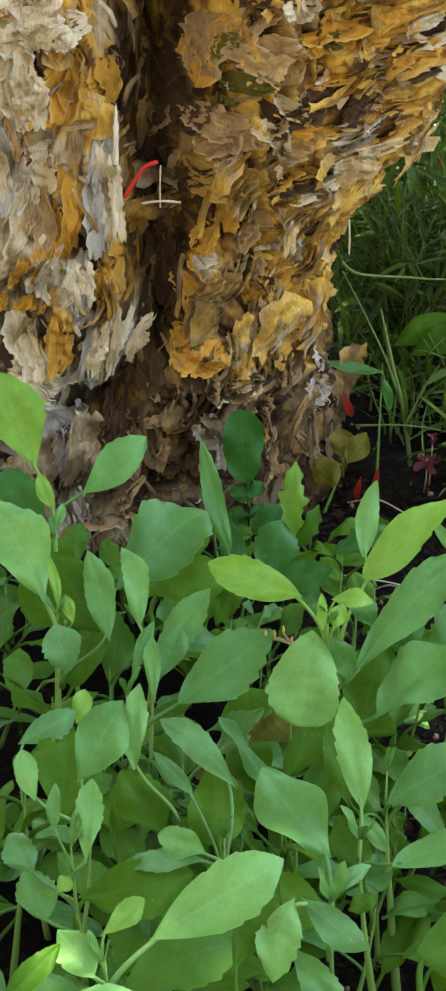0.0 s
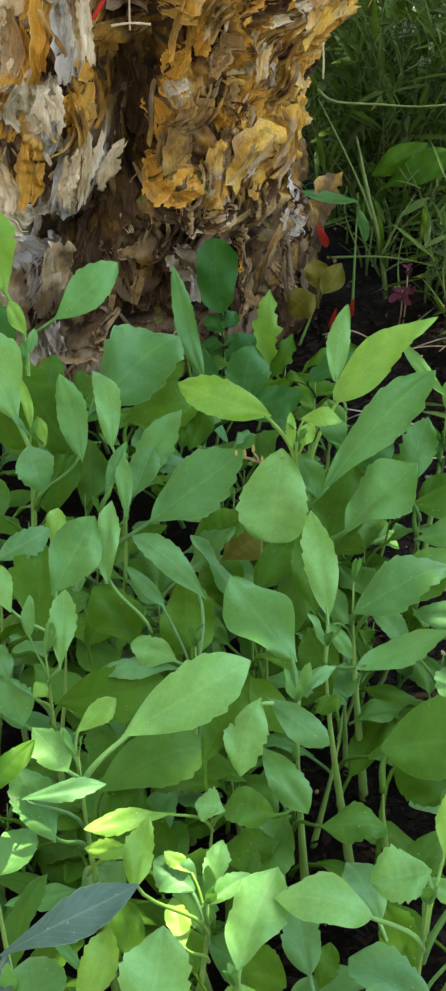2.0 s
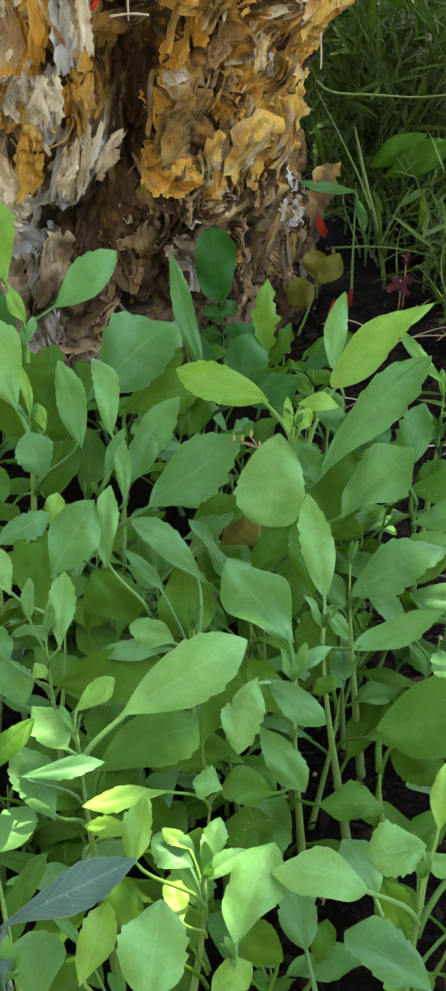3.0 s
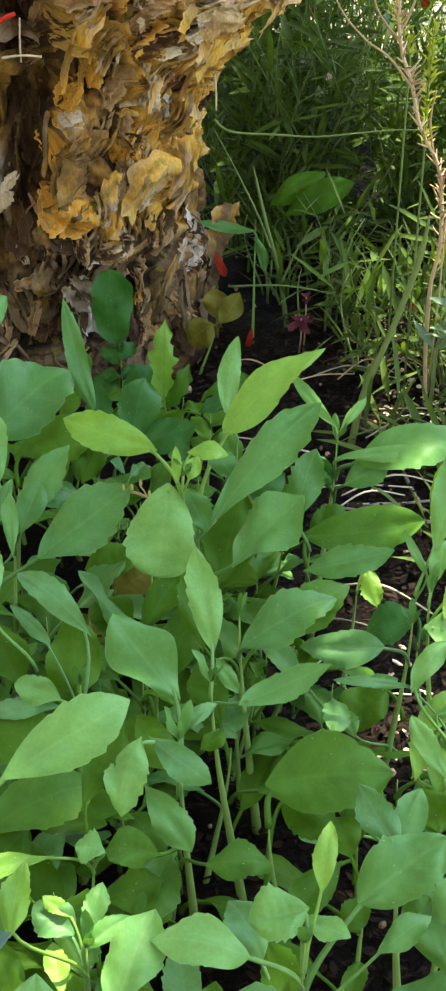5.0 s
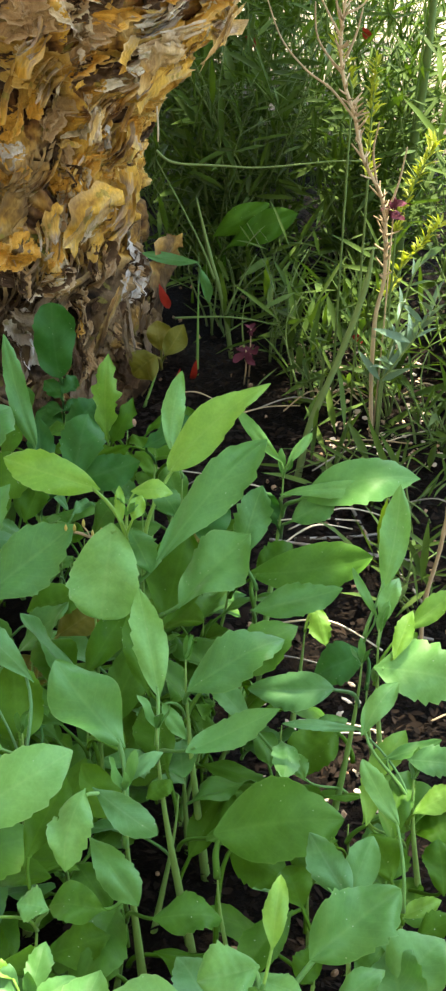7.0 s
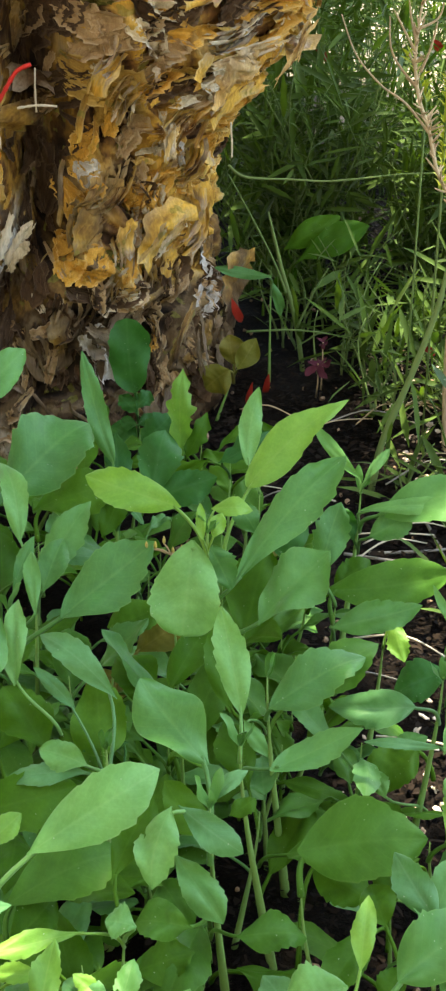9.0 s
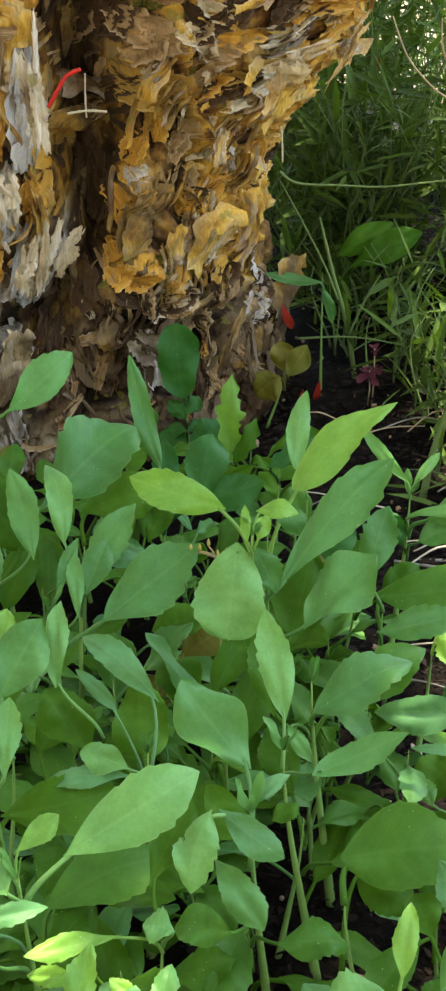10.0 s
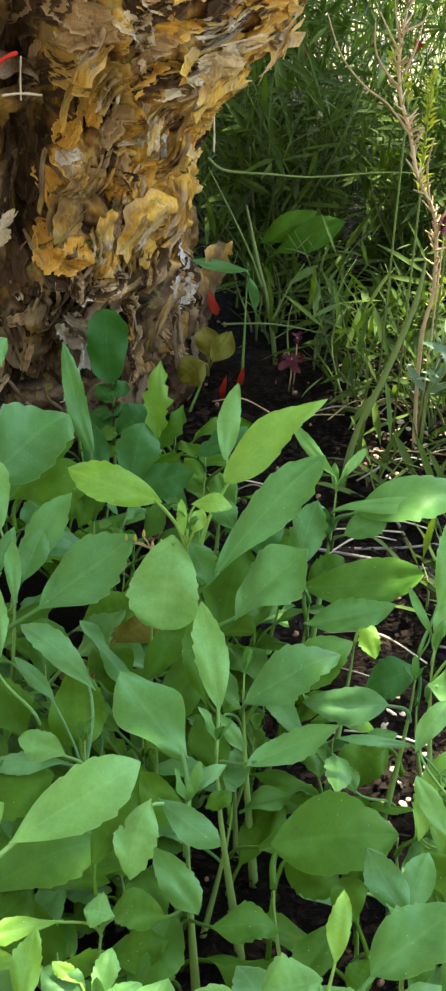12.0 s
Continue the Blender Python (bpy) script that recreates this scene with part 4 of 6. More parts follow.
p = seedling(-0.067, 0.449, 0.185)
leaf(p, -0.049, 0.458, 0.185, 0.067, 0.027, -64, 17, 51, SAGE_PALE, wide=0.56, fold=0.2, teeth=0.07)
leaf(p, -0.070, 0.460, 0.185, 0.026, 0.011, -44, 11, 29, LIME, wide=0.6, fold=0.5)
leaf(p, -0.071, 0.442, 0.180, 0.025, 0.016, 44, 20, -18, SAGE_PALE)
leaf(p, -0.070, 0.448, 0.185, 0.012, 0.004, 24, 31, -16, SAGE_PALE)
leaf(p, -0.093, 0.435, 0.170, 0.039, 0.009, -76, 1, 32, BLUE, arch=0.08, wide=0.6)
leaf(p, -0.077, 0.430, 0.150, 0.039, 0.021, 34, 28, -1)
leaf(p, -0.042, 0.433, 0.140, 0.024, 0.009, 85, 4, -36, LIME)
p = seedling(-0.011, 0.399, 0.150)
leaf(p, -0.041, 0.394, 0.160, 0.032, 0.012, -10, 22, 3, LIME, fold=0.5)
leaf(p, -0.017, 0.412, 0.140, 0.023, 0.017, 53, 16, -22, BLUE)
leaf(p, -0.017, 0.417, 0.145, 0.016, 0.007, 61, 19, -18, LIME)
leaf(p, -0.012, 0.409, 0.140, 0.026, 0.011, -17, 25, 4)
leaf(p, -0.014, 0.399, 0.145, 0.028, 0.010, -54, 8, 25)
leaf(p, -0.021, 0.389, 0.130, 0.025, 0.010, 12, 19, 0, LIME)
leaf(p, -0.017, 0.401, 0.100, 0.022, 0.012, 9, 23, 3, SAGE_SHADE)
leaf(p, -0.043, 0.400, 0.110, 0.030, 0.017, 21, 20, -0, SAGE_SHADE)
p = seedling(-0.082, 0.332, 0.170)
leaf(p, -0.089, 0.343, 0.180, 0.061, 0.016, -57, 1, 25, GREYLEAF, arch=0.13, wide=0.6)
leaf(p, -0.083, 0.324, 0.170, 0.027, 0.005, 5, 18, 8, GREYLEAF)
leaf(p, -0.073, 0.343, 0.140, 0.032, 0.023, 17, 15, -12)
p = seedling(-0.043, 0.337, 0.150)
leaf(p, -0.057, 0.335, 0.160, 0.033, 0.014, -17, 21, 14, LIME, wide=0.55)
leaf(p, -0.031, 0.323, 0.165, 0.040, 0.026, -6, 19, 9, SAGE_PALE, wide=0.5, teeth=0.09)
leaf(p, -0.057, 0.360, 0.150, 0.027, 0.005, 46, 23, -12)
p = seedling(0.001, 0.357, 0.150)
leaf(p, 0.001, 0.359, 0.155, 0.046, 0.023, -22, 17, 3, SAGE_PALE, wide=0.5, fold=0.3)
leaf(p, -0.008, 0.348, 0.140, 0.020, 0.014, -54, 8, 20, LIME)
leaf(p, 0.021, 0.379, 0.120, 0.024, 0.018, 50, 12, -27, SAGE_SHADE)
p = seedling(0.076, 0.381, 0.170)
leaf(p, 0.054, 0.377, 0.165, 0.040, 0.021, 78, 5, -19, SAGE_PALE, arch=0.16, fold=-0.3, wide=0.45)
leaf(p, 0.084, 0.399, 0.175, 0.030, 0.010, -13, 29, 8, LIME, wide=0.5, fold=0.5)
leaf(p, 0.079, 0.396, 0.170, 0.025, 0.024, 95, -7, -22, SAGE_PALE, wide=0.55)
leaf(p, 0.100, 0.402, 0.165, 0.047, 0.028, -61, 17, 28, wide=0.5)
leaf(p, 0.077, 0.395, 0.165, 0.020, 0.011, -116, -1, 17, SAGE_PALE)
leaf(p, 0.108, 0.397, 0.140, 0.031, 0.012, -60, 16, 18)
leaf(p, 0.063, 0.412, 0.120, 0.032, 0.018, 27, 21, -10, BLUE)
leaf(p, 0.077, 0.390, 0.110, 0.037, 0.018, 18, 13, -24, SAGE_SHADE)
leaf(p, 0.078, 0.348, 0.140, 0.042, 0.023, 51, 4, -9, BLUE)
p = seedling(0.126, 0.451, 0.140)
leaf(p, 0.127, 0.454, 0.140, 0.037, 0.016, 29, 25, -31, BLUE, wide=0.5)
leaf(p, 0.123, 0.457, 0.130, 0.041, 0.015, -32, 27, 11, wide=0.6)
leaf(p, 0.130, 0.444, 0.100, 0.021, 0.014, -44, 22, 12, SAGE_DEEP)
p = seedling(0.140, 0.812, 0.155)
leaf(p, 0.140, 0.814, 0.160, 0.049, 0.009, 51, 37, -53, SAGE_PALE)
leaf(p, 0.141, 0.811, 0.160, 0.028, 0.007, -53, 36, 41, SAGE_PALE)
leaf(p, 0.147, 0.785, 0.150, 0.078, 0.032, -93, 14, 36, arch=0.13, wide=0.5, fold=0.15)
leaf(p, 0.134, 0.782, 0.155, 0.069, 0.011, -93, 1, 40, SAGE_PALE, arch=0.13, fold=0.2)
leaf(p, 0.141, 0.775, 0.140, 0.031, 0.019, -80, 22, 41)
leaf(p, 0.136, 0.802, 0.120, 0.025, 0.017, 32, 45, -38, DARK)
p = seedling(0.160, 0.622, 0.145)
leaf(p, 0.142, 0.604, 0.140, 0.046, 0.020, 84, -2, -49, BLUE, arch=0.08, wide=0.45)
leaf(p, 0.152, 0.632, 0.090, 0.038, 0.027, 118, -22, -22, SAGE_SHADE)
leaf(p, 0.129, 0.600, 0.080, 0.017, 0.011, 25, 34, -21, SAGE_PALE)
leaf(p, 0.170, 0.634, 0.180, 0.059, 0.016, -20, 52, 11, SAGE_PALE, wide=0.55, fold=0.25)
leaf(p, 0.167, 0.624, 0.170, 0.031, 0.005, 29, 37, -22)
p = seedling(0.166, 0.615, 0.170)
leaf(p, 0.168, 0.618, 0.170, 0.030, 0.011, -28, 37, 1, SAGE_PALE)
leaf(p, 0.180, 0.625, 0.160, 0.041, 0.012, -66, 25, 35, LIME)
leaf(p, 0.176, 0.622, 0.150, 0.017, 0.011, -69, 26, 30, LIME)
leaf(p, 0.162, 0.602, 0.155, 0.052, 0.034, -102, -6, 40, SAGE_PALE, wide=0.5, fold=0.15)
leaf(p, 0.172, 0.601, 0.160, 0.030, 0.010, -31, 34, 4, LIME)
p = seedling(0.174, 0.545, 0.130)
leaf(p, 0.153, 0.570, 0.140, 0.043, 0.006, 89, 9, -32, BLUE)
leaf(p, 0.150, 0.565, 0.140, 0.035, 0.013, -47, 34, 15, SAGE_PALE)
leaf(p, 0.153, 0.554, 0.120, 0.033, 0.015, -51, 33, 22, LIME)
leaf(p, 0.150, 0.544, 0.100, 0.032, 0.013, -42, 26, 12, LIME)
leaf(p, 0.160, 0.558, 0.130, 0.032, 0.009, -83, 12, 25)
leaf(p, 0.170, 0.546, 0.140, 0.026, 0.016, -107, 4, 36, BLUE)
leaf(p, 0.149, 0.532, 0.110, 0.035, 0.011, -14, 23, -2, LIME)
leaf(p, 0.160, 0.525, 0.105, 0.045, 0.017, -22, 22, 0, SAGE_DEEP)
leaf(p, 0.174, 0.539, 0.110, 0.027, 0.013, -73, 20, 21, LIME)
leaf(p, 0.178, 0.553, 0.085, 0.027, 0.027, -87, 11, 21, SAGE_SHADE)
leaf(p, 0.187, 0.512, 0.080, 0.029, 0.021, -3, 27, 5, SAGE_SHADE)
p = seedling(0.148, 0.426, 0.120)
leaf(p, 0.144, 0.400, 0.120, 0.039, 0.026, 5, 29, -24)
leaf(p, 0.137, 0.412, 0.125, 0.038, 0.029, -51, 21, 18, wide=0.55)
p = seedling(-0.144, 0.865, 0.193, radius=0.0019)
leaf(p, -0.153, 0.873, 0.205, 0.074, 0.040, 38, 51, -30, LIME, wide=0.6)
leaf(p, -0.121, 0.858, 0.195, 0.062, 0.026, -51, 27, 53, wide=0.55)
leaf(p, -0.150, 0.843, 0.170, 0.056, 0.031, 39, 44, -31, DARK)
leaf(p, -0.148, 0.841, 0.175, 0.035, 0.022, -130, -34, 26, SAGE_SHADE)
p = seedling(-0.065, 0.713, 0.163, radius=0.0019)
leaf(p, -0.073, 0.722, 0.175, 0.057, 0.016, 15, 39, 3, SAGE_PALE, wide=0.5, fold=0.45)
leaf(p, -0.059, 0.692, 0.160, 0.035, 0.017, -25, 36, 16)
leaf(p, -0.060, 0.728, 0.160, 0.034, 0.011, -89, -3, 44, BLUE, arch=0.2)
leaf(p, -0.063, 0.699, 0.150, 0.067, 0.022, -37, 41, 14, wide=0.55, teeth=0.12)
p = seedling(-0.073, 0.823, 0.118, radius=0.0019)
leaf(p, -0.076, 0.835, 0.130, 0.059, 0.033, -79, 13, 44, SAGE_SHADE)
p = seedling(0.046, 0.748, 0.168, radius=0.0019)
leaf(p, 0.052, 0.758, 0.180, 0.026, 0.016, -138, -30, 26)
leaf(p, 0.063, 0.782, 0.175, 0.085, 0.025, -68, 35, 32, LIME, wide=0.36, fold=0.15)
p = seedling(0.075, 0.828, 0.148, radius=0.0019)
leaf(p, 0.067, 0.837, 0.160, 0.054, 0.015, -15, 44, 8, SAGE_PALE, wide=0.5)
p = seedling(0.113, 0.716, 0.133, radius=0.0019)
leaf(p, 0.104, 0.724, 0.145, 0.047, 0.022, -27, 47, 27, wide=0.55)
leaf(p, 0.108, 0.731, 0.130, 0.078, 0.030, -93, 9, 47, SAGE_DEEP, wide=0.55)
leaf(p, 0.106, 0.678, 0.140, 0.054, 0.020, -83, 9, 41, wide=0.5)
p = seedling(0.102, 0.765, 0.108, radius=0.0019)
leaf(p, 0.094, 0.774, 0.120, 0.041, 0.026, 8, 44, -16, DARK)
leaf(p, 0.118, 0.759, 0.110, 0.032, 0.021, -61, 29, 38, SAGE_SHADE)
p = seedling(0.018, 0.629, 0.118, radius=0.0019)
leaf(p, 0.012, 0.639, 0.130, 0.050, 0.020, -39, 29, 38, SAGE_SHADE, wide=0.5)
leaf(p, 0.003, 0.663, 0.100, 0.036, 0.028, 41, 37, -10, SAGE_SHADE)
p = seedling(-0.010, 0.454, 0.148, radius=0.0019)
leaf(p, -0.015, 0.465, 0.160, 0.044, 0.019, -28, 23, 6, SAGE_SHADE, wide=0.6)
leaf(p, -0.026, 0.443, 0.155, 0.042, 0.010, 112, 6, -25, LIME, wide=0.6)
leaf(p, -0.004, 0.449, 0.150, 0.014, 0.014, 83, 10, -22, SAGE_PALE)
leaf(p, -0.009, 0.477, 0.090, 0.032, 0.020, -74, 7, 26, SAGE_SHADE)
p = seedling(0.072, 0.499, 0.118, radius=0.0019)
leaf(p, 0.071, 0.511, 0.130, 0.063, 0.039, -88, 3, 44, SAGE_DEEP, wide=0.5, fold=0.1)
leaf(p, 0.081, 0.536, 0.100, 0.034, 0.025, -124, -16, 39, SAGE_SHADE)
p = seedling(-0.021, 0.700, 0.108, radius=0.0019)
leaf(p, -0.024, 0.712, 0.120, 0.036, 0.023, -73, 14, 37, SAGE_SHADE)
leaf(p, -0.008, 0.714, 0.100, 0.034, 0.025, -63, 21, 31, DRYLEAF)
p = seedling(-0.044, 0.591, 0.108, radius=0.0019)
leaf(p, -0.052, 0.600, 0.120, 0.044, 0.028, 43, 39, -13, SAGE_SHADE)
leaf(p, -0.067, 0.599, 0.165, 0.049, 0.013, 3, 39, -17, SAGE_PALE, fold=0.6)
p = seedling(-0.087, 0.572, 0.158, radius=0.0019)
leaf(p, -0.094, 0.582, 0.170, 0.047, 0.027, -32, 33, 26, wide=0.55, fold=0.3)
leaf(p, -0.113, 0.567, 0.170, 0.028, 0.012, 24, 34, -14, SAGE_PALE)
p = seedling(-0.127, 0.616, 0.148, radius=0.0019)
leaf(p, -0.131, 0.627, 0.160, 0.036, 0.016, -62, 18, 47, BLUE)
leaf(p, -0.107, 0.602, 0.130, 0.053, 0.032, -1, 40, 11, SAGE_SHADE)
p = seedling(-0.076, 0.603, 0.098, radius=0.0019)
leaf(p, -0.082, 0.614, 0.110, 0.037, 0.022, -23, 28, 36, SAGE_SHADE)
p = seedling(-0.101, 0.411, 0.173, radius=0.0019)
leaf(p, -0.104, 0.423, 0.185, 0.032, 0.011, -38, 14, 37, SAGE_SHADE, fold=0.4)
leaf(p, -0.103, 0.419, 0.140, 0.028, 0.017, -35, 21, 19)
p = seedling(-0.066, 0.489, 0.098, radius=0.0019)
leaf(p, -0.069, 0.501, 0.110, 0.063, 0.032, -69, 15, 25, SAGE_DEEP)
leaf(p, -0.065, 0.488, 0.100, 0.031, 0.022, -44, 16, 33, SAGE_SHADE)
p = seedling(0.035, 0.374, 0.108, radius=0.0019)
leaf(p, 0.031, 0.385, 0.120, 0.033, 0.017, 9, 20, -11, BLUE)
p = seedling(0.040, 0.425, 0.068, radius=0.0019)
leaf(p, 0.044, 0.436, 0.080, 0.021, 0.012, 165, -17, -10, SAGE_SHADE)
p = seedling(0.159, 0.483, 0.098, radius=0.0019)
leaf(p, 0.155, 0.494, 0.110, 0.027, 0.019, 17, 22, -24, SAGE_SHADE)
leaf(p, 0.160, 0.511, 0.130, 0.040, 0.011, 21, 20, -23, SAGE_PALE)
leaf(p, 0.153, 0.501, 0.100, 0.026, 0.019, -21, 30, -10, SAGE_DEEP)
leaf(p, 0.160, 0.491, 0.090, 0.022, 0.010, -78, 15, 29, LIME)
leaf(p, 0.163, 0.476, 0.090, 0.025, 0.014, -77, 20, 22, SAGE_SHADE)
p = seedling(0.118, 0.479, 0.088, radius=0.0019)
leaf(p, 0.112, 0.490, 0.100, 0.022, 0.019, 17, 28, -12, SAGE_SHADE)
leaf(p, 0.108, 0.463, 0.080, 0.020, 0.014, -35, 22, 11, SAGE_SHADE)
p = seedling(0.147, 0.734, 0.088, radius=0.0019)
leaf(p, 0.154, 0.744, 0.100, 0.030, 0.014, -169, -37, 18, LIME)
p = seedling(0.170, 0.649, 0.108, radius=0.0019)
leaf(p, 0.173, 0.661, 0.120, 0.035, 0.023, 101, -16, -35, DARK)


def filler_plant(x, y, top, count):
    p = seedling(x, y, top, radius=0.0017)
    start = rng.uniform(0, 360)
    for i in range(count):
        az = start + 137.5 * i + rng.uniform(-25, 25)
        h = top * (0.35 + 0.6 * i / max(1, count - 1))
        reach = rng.uniform(0.008, 0.02)
        d = axes(az, 0, 0) @ Vector((0, reach, 0))
        length = rng.uniform(0.032, 0.058)
        # mostly the darker leaf copies, which paint shade under the taller plants
        leaf(p, x + d.x, y + d.y, h + 0.006, length, length * rng.uniform(0.36, 0.52), az, rng.uniform(-12, 48), rng.uniform(-25, 25), mat=rng.choice((SAGE_SHADE, SAGE_SHADE, SAGE_DEEP, SAGE_DEEP, SAGE)) if i or rng.random() > 0.12 else DRYLEAF)


rng = random.Random(21)


def build_filler():
    """Lower plants in the shade between the tall ones."""
    for y in (0.36, 0.43, 0.50, 0.57, 0.64, 0.71, 0.78, 0.85, 0.92, 0.99, 1.05):
        x = -0.24 - rng.uniform(0, 0.05)
        right = 0.17 - 0.10 * max(0, (y - 0.55) / 0.3) if y < 0.9 else 0.10
        while x < right:
            filler_plant(x + rng.uniform(-0.02, 0.02), y + rng.uniform(-0.03, 0.03), 0.06 if y < 0.4 else rng.uniform(0.035, 0.095) if y < 0.9 else rng.uniform(0.03, 0.06), rng.randint(4, 7))
            x += rng.uniform(0.048, 0.074) * (1.6 if y < 0.55 else 1.0)


def build_undergrowth():
    """Middle-height plants where the bed is thickest."""
    for i in range(12):
        filler_plant(rng.uniform(-0.21, -0.03), rng.uniform(0.40, 0.72), rng.uniform(0.07, 0.115), rng.randint(5, 8))
    for i in range(9):
        filler_plant(rng.uniform(-0.04, 0.12), rng.uniform(0.42, 0.80), rng.uniform(0.06, 0.105), rng.randint(5, 8))


build_filler()
build_undergrowth()


# ---- small builders ----
rng = random.Random(33)


def smooth_path(points, n=6):
    pts = [Vector(p) for p in points]
    out = []
    for i in range(len(pts) - 1):
        a, b, c, d = pts[max(i - 1, 0)], pts[i], pts[i + 1], pts[min(i + 2, len(pts) - 1)]
        for k in range(n):
            s = k / n
            out.append(0.5 * (2 * b + (c - a) * s + (2 * a - 5 * b + 4 * c - d) * s * s + (3 * b - a - 3 * c + d) * s ** 3))
    return out + [pts[-1]]


def stalk(name, points, radius, mat, label):
    """An upright stalk rooted in the soil below its first point."""
    root = Vector((points[0][0], points[0][1], -0.003))
    path = smooth_path(points)
    if path[0].z > 0.01:
        path = [root, root.lerp(path[0], 0.5)] + path
    ob = tagged(new(name), label, "plant stem")
    ob.location = (root.x, root.y, 0)
    v, f = tube([p - ob.location for p in path], [radius * (1.15 - 0.45 * i / len(path) - 0.55 * max(0, i - len(path) + 6) / 6) * rng.uniform(0.93, 1.07) for i in range(len(path))], 8)
    under("main_stem", mesh_of("main_stem", v, f, mat), ob)
    return ob


def twig(owner, points, radius, mat):
    path = smooth_path(points)
    v, f = tube([p - owner.location for p in path], [radius * (1.2 - 0.8 * i / len(path)) for i in range(len(path))], 6)
    return under("side_branch", mesh_of("side_branch", v, f, mat), owner)


def bristle(owner, points, count, size, mat):
    """Short dead twiglets standing off a stalk."""
    path = smooth_path(points)
    for i in range(count):
        p = path[rng.randrange(len(path))]
        d = axes(rng.uniform(0, 360), rng.uniform(0, 60), 0) @ Vector((0, size * rng.uniform(0.4, 1.3), 0))
        twig(owner, [p, p + d * 0.5 + Vector((0, 0, 0.001)), p + d + Vector((0, 0, 0.003))], 0.0010, mat)


def sprig(points, count, size, mat, label):
    """A fine stem with needle leaves all along it."""
    first = points[0]
    ob = stalk("sprig", points, 0.0009, GREENSTEM, label)
    path = smooth_path(points)
    for i in range(count):
        p = path[int((i + rng.random()) / count * (len(path) - 1))]
        length = size * rng.uniform(0.6, 1.2)
        v, f = narrow_leaf(length, max(0.0024, length * 0.2))
        turn = axes(rng.uniform(0, 360), rng.uniform(25, 75), rng.uniform(-60, 60))
        under("needle_leaf", mesh_of("needle_leaf", [turn @ Vector(c) + p - ob.location for c in v], f, mat), ob)
    return ob


def wilted(name, at, size):
    """A shrivelled purple flower: crumpled petals in a drooping bunch on a thin stalk."""
    ob = tagged(new(name), "shrivelled dark purple flower hanging on its stalk", "flower")
    ob.location = at
    v, f = tube([(0, 0, size * 0.2), (0.001, 0.004, -at[2] * 0.5), (0, 0.008, -at[2])], [0.0006, 0.0007, 0.0009], 5)
    under("flower_stalk", mesh_of("flower_stalk", v, f, DRYSTEM), ob)
    for i in range(8):
        length = size * rng.uniform(0.8, 1.5)
        pv, pf, uv = blade(length, length * 0.5, rng.uniform(-0.3, 0.3), rng.uniform(0.3, 0.9), 0.3, rng.uniform(-1, 1), rows=7, half=2)
        turn = axes(rng.uniform(0, 360), rng.uniform(-80, 60), rng.uniform(-60, 60))
        under("petal", mesh_of("petal", [turn @ p for p in pv], pf, PURPLE, uv), ob)
    return ob


def fallen_leaf(x, y, z, length, width, az, el, roll, mat):
    v, f, uv = blade(length, width, 0.1, 0.4, 0.05, 0.3, rows=10, half=2)
    turn = axes(az, el, roll)
    ob = tagged(new("dry_leaf", mesh_of("dry_leaf", [turn @ p for p in v], f, mat, uv)), "small curled red dry leaf caught among the stems", "leaf", "red dry leaves")
    ob.location = (x, y, z)
    return ob


def fallen_twig(name, points, radius, mat, label):
    path = smooth_path(points)
    at = path[0].copy()
    v, f = tube([p - at for p in path], [radius * rng.uniform(0.75, 1.15) for p in path], 6)
    ob = tagged(new(name, mesh_of(name, v, f, mat)), label, "twig")
    ob.location = at
    return ob


def bark_piece(x, y, z, x2, y2, z2, width, mat, layers):
    """A large loose strip of bark from one point of the trunk to another, in one or more layers."""
    a, b = Vector((x, y, z)), Vector((x2, y2, z2))
    along = (b - a).normalized()
    normal = Vector((x - TRUNK_X, y - TRUNK_Y, 0)).normalized()
    across = along.cross(normal).normalized()
    turn = Matrix((across, along, across.cross(along))).transposed()
    for k in range(layers + 2):
        length = (b - a).length * rng.uniform(0.55, 1.0)
        v, f, uv = bark_flake(length, width * rng.uniform(0.35, 0.8), rng.uniform(-0.2, 0.3), rng.uniform(-0.4, 0.2), 1.3, rows=16, wander=0.5)
        off = across * rng.uniform(-0.5, 0.5) * width * (1 + 0.3 * (layers > 1)) + normal * 0.002 * k + along * length * rng.uniform(-0.1, 0.3)
        start = a + along * length * 0.2 + off - tree.location
        under("bark_strip", mesh_of("bark_strip", [turn @ p + start for p in v], f, mat, uv), tree, "pale loose strip of bark")


def seed_head(at):
    """A little branched head of dry yellow buds."""
    ob = tagged(new("seed_head"), "small dry yellow seed head on a thin stalk", "seed head")
    ob.location = at
    v, f = tube([(0, 0, 0), (0.002, 0.004, -at[2] * 0.5), (0.004, 0.006, -at[2])], [0.0006, 0.0008, 0.001], 5)
    under("flower_stalk", mesh_of("flower_stalk", v, f, STEM), ob)
    for i in range(6):
        tip = Vector((-0.014 + 0.005 * i, rng.uniform(-0.004, 0.004), rng.uniform(-0.001, 0.008)))
        v, f = tube([(0, 0, 0), tip * 0.5 + Vector((0, 0, 0.001)), tip], [0.0005] * 3, 5)
        branch = under("branchlet", mesh_of("branchlet", v, f, DRYSTEM), ob)
        v, f = tube([tip, tip + Vector((0, 0, 0.0012)), tip + Vector((0, 0, 0.003)), tip + Vector((0, 0, 0.005))], [0.0005, 0.0010, 0.0009, 0.0002], 7)
        under("bud", mesh_of("bud", v, f, BUD), branch)


# ---- shrub behind ----
rng = random.Random(45)


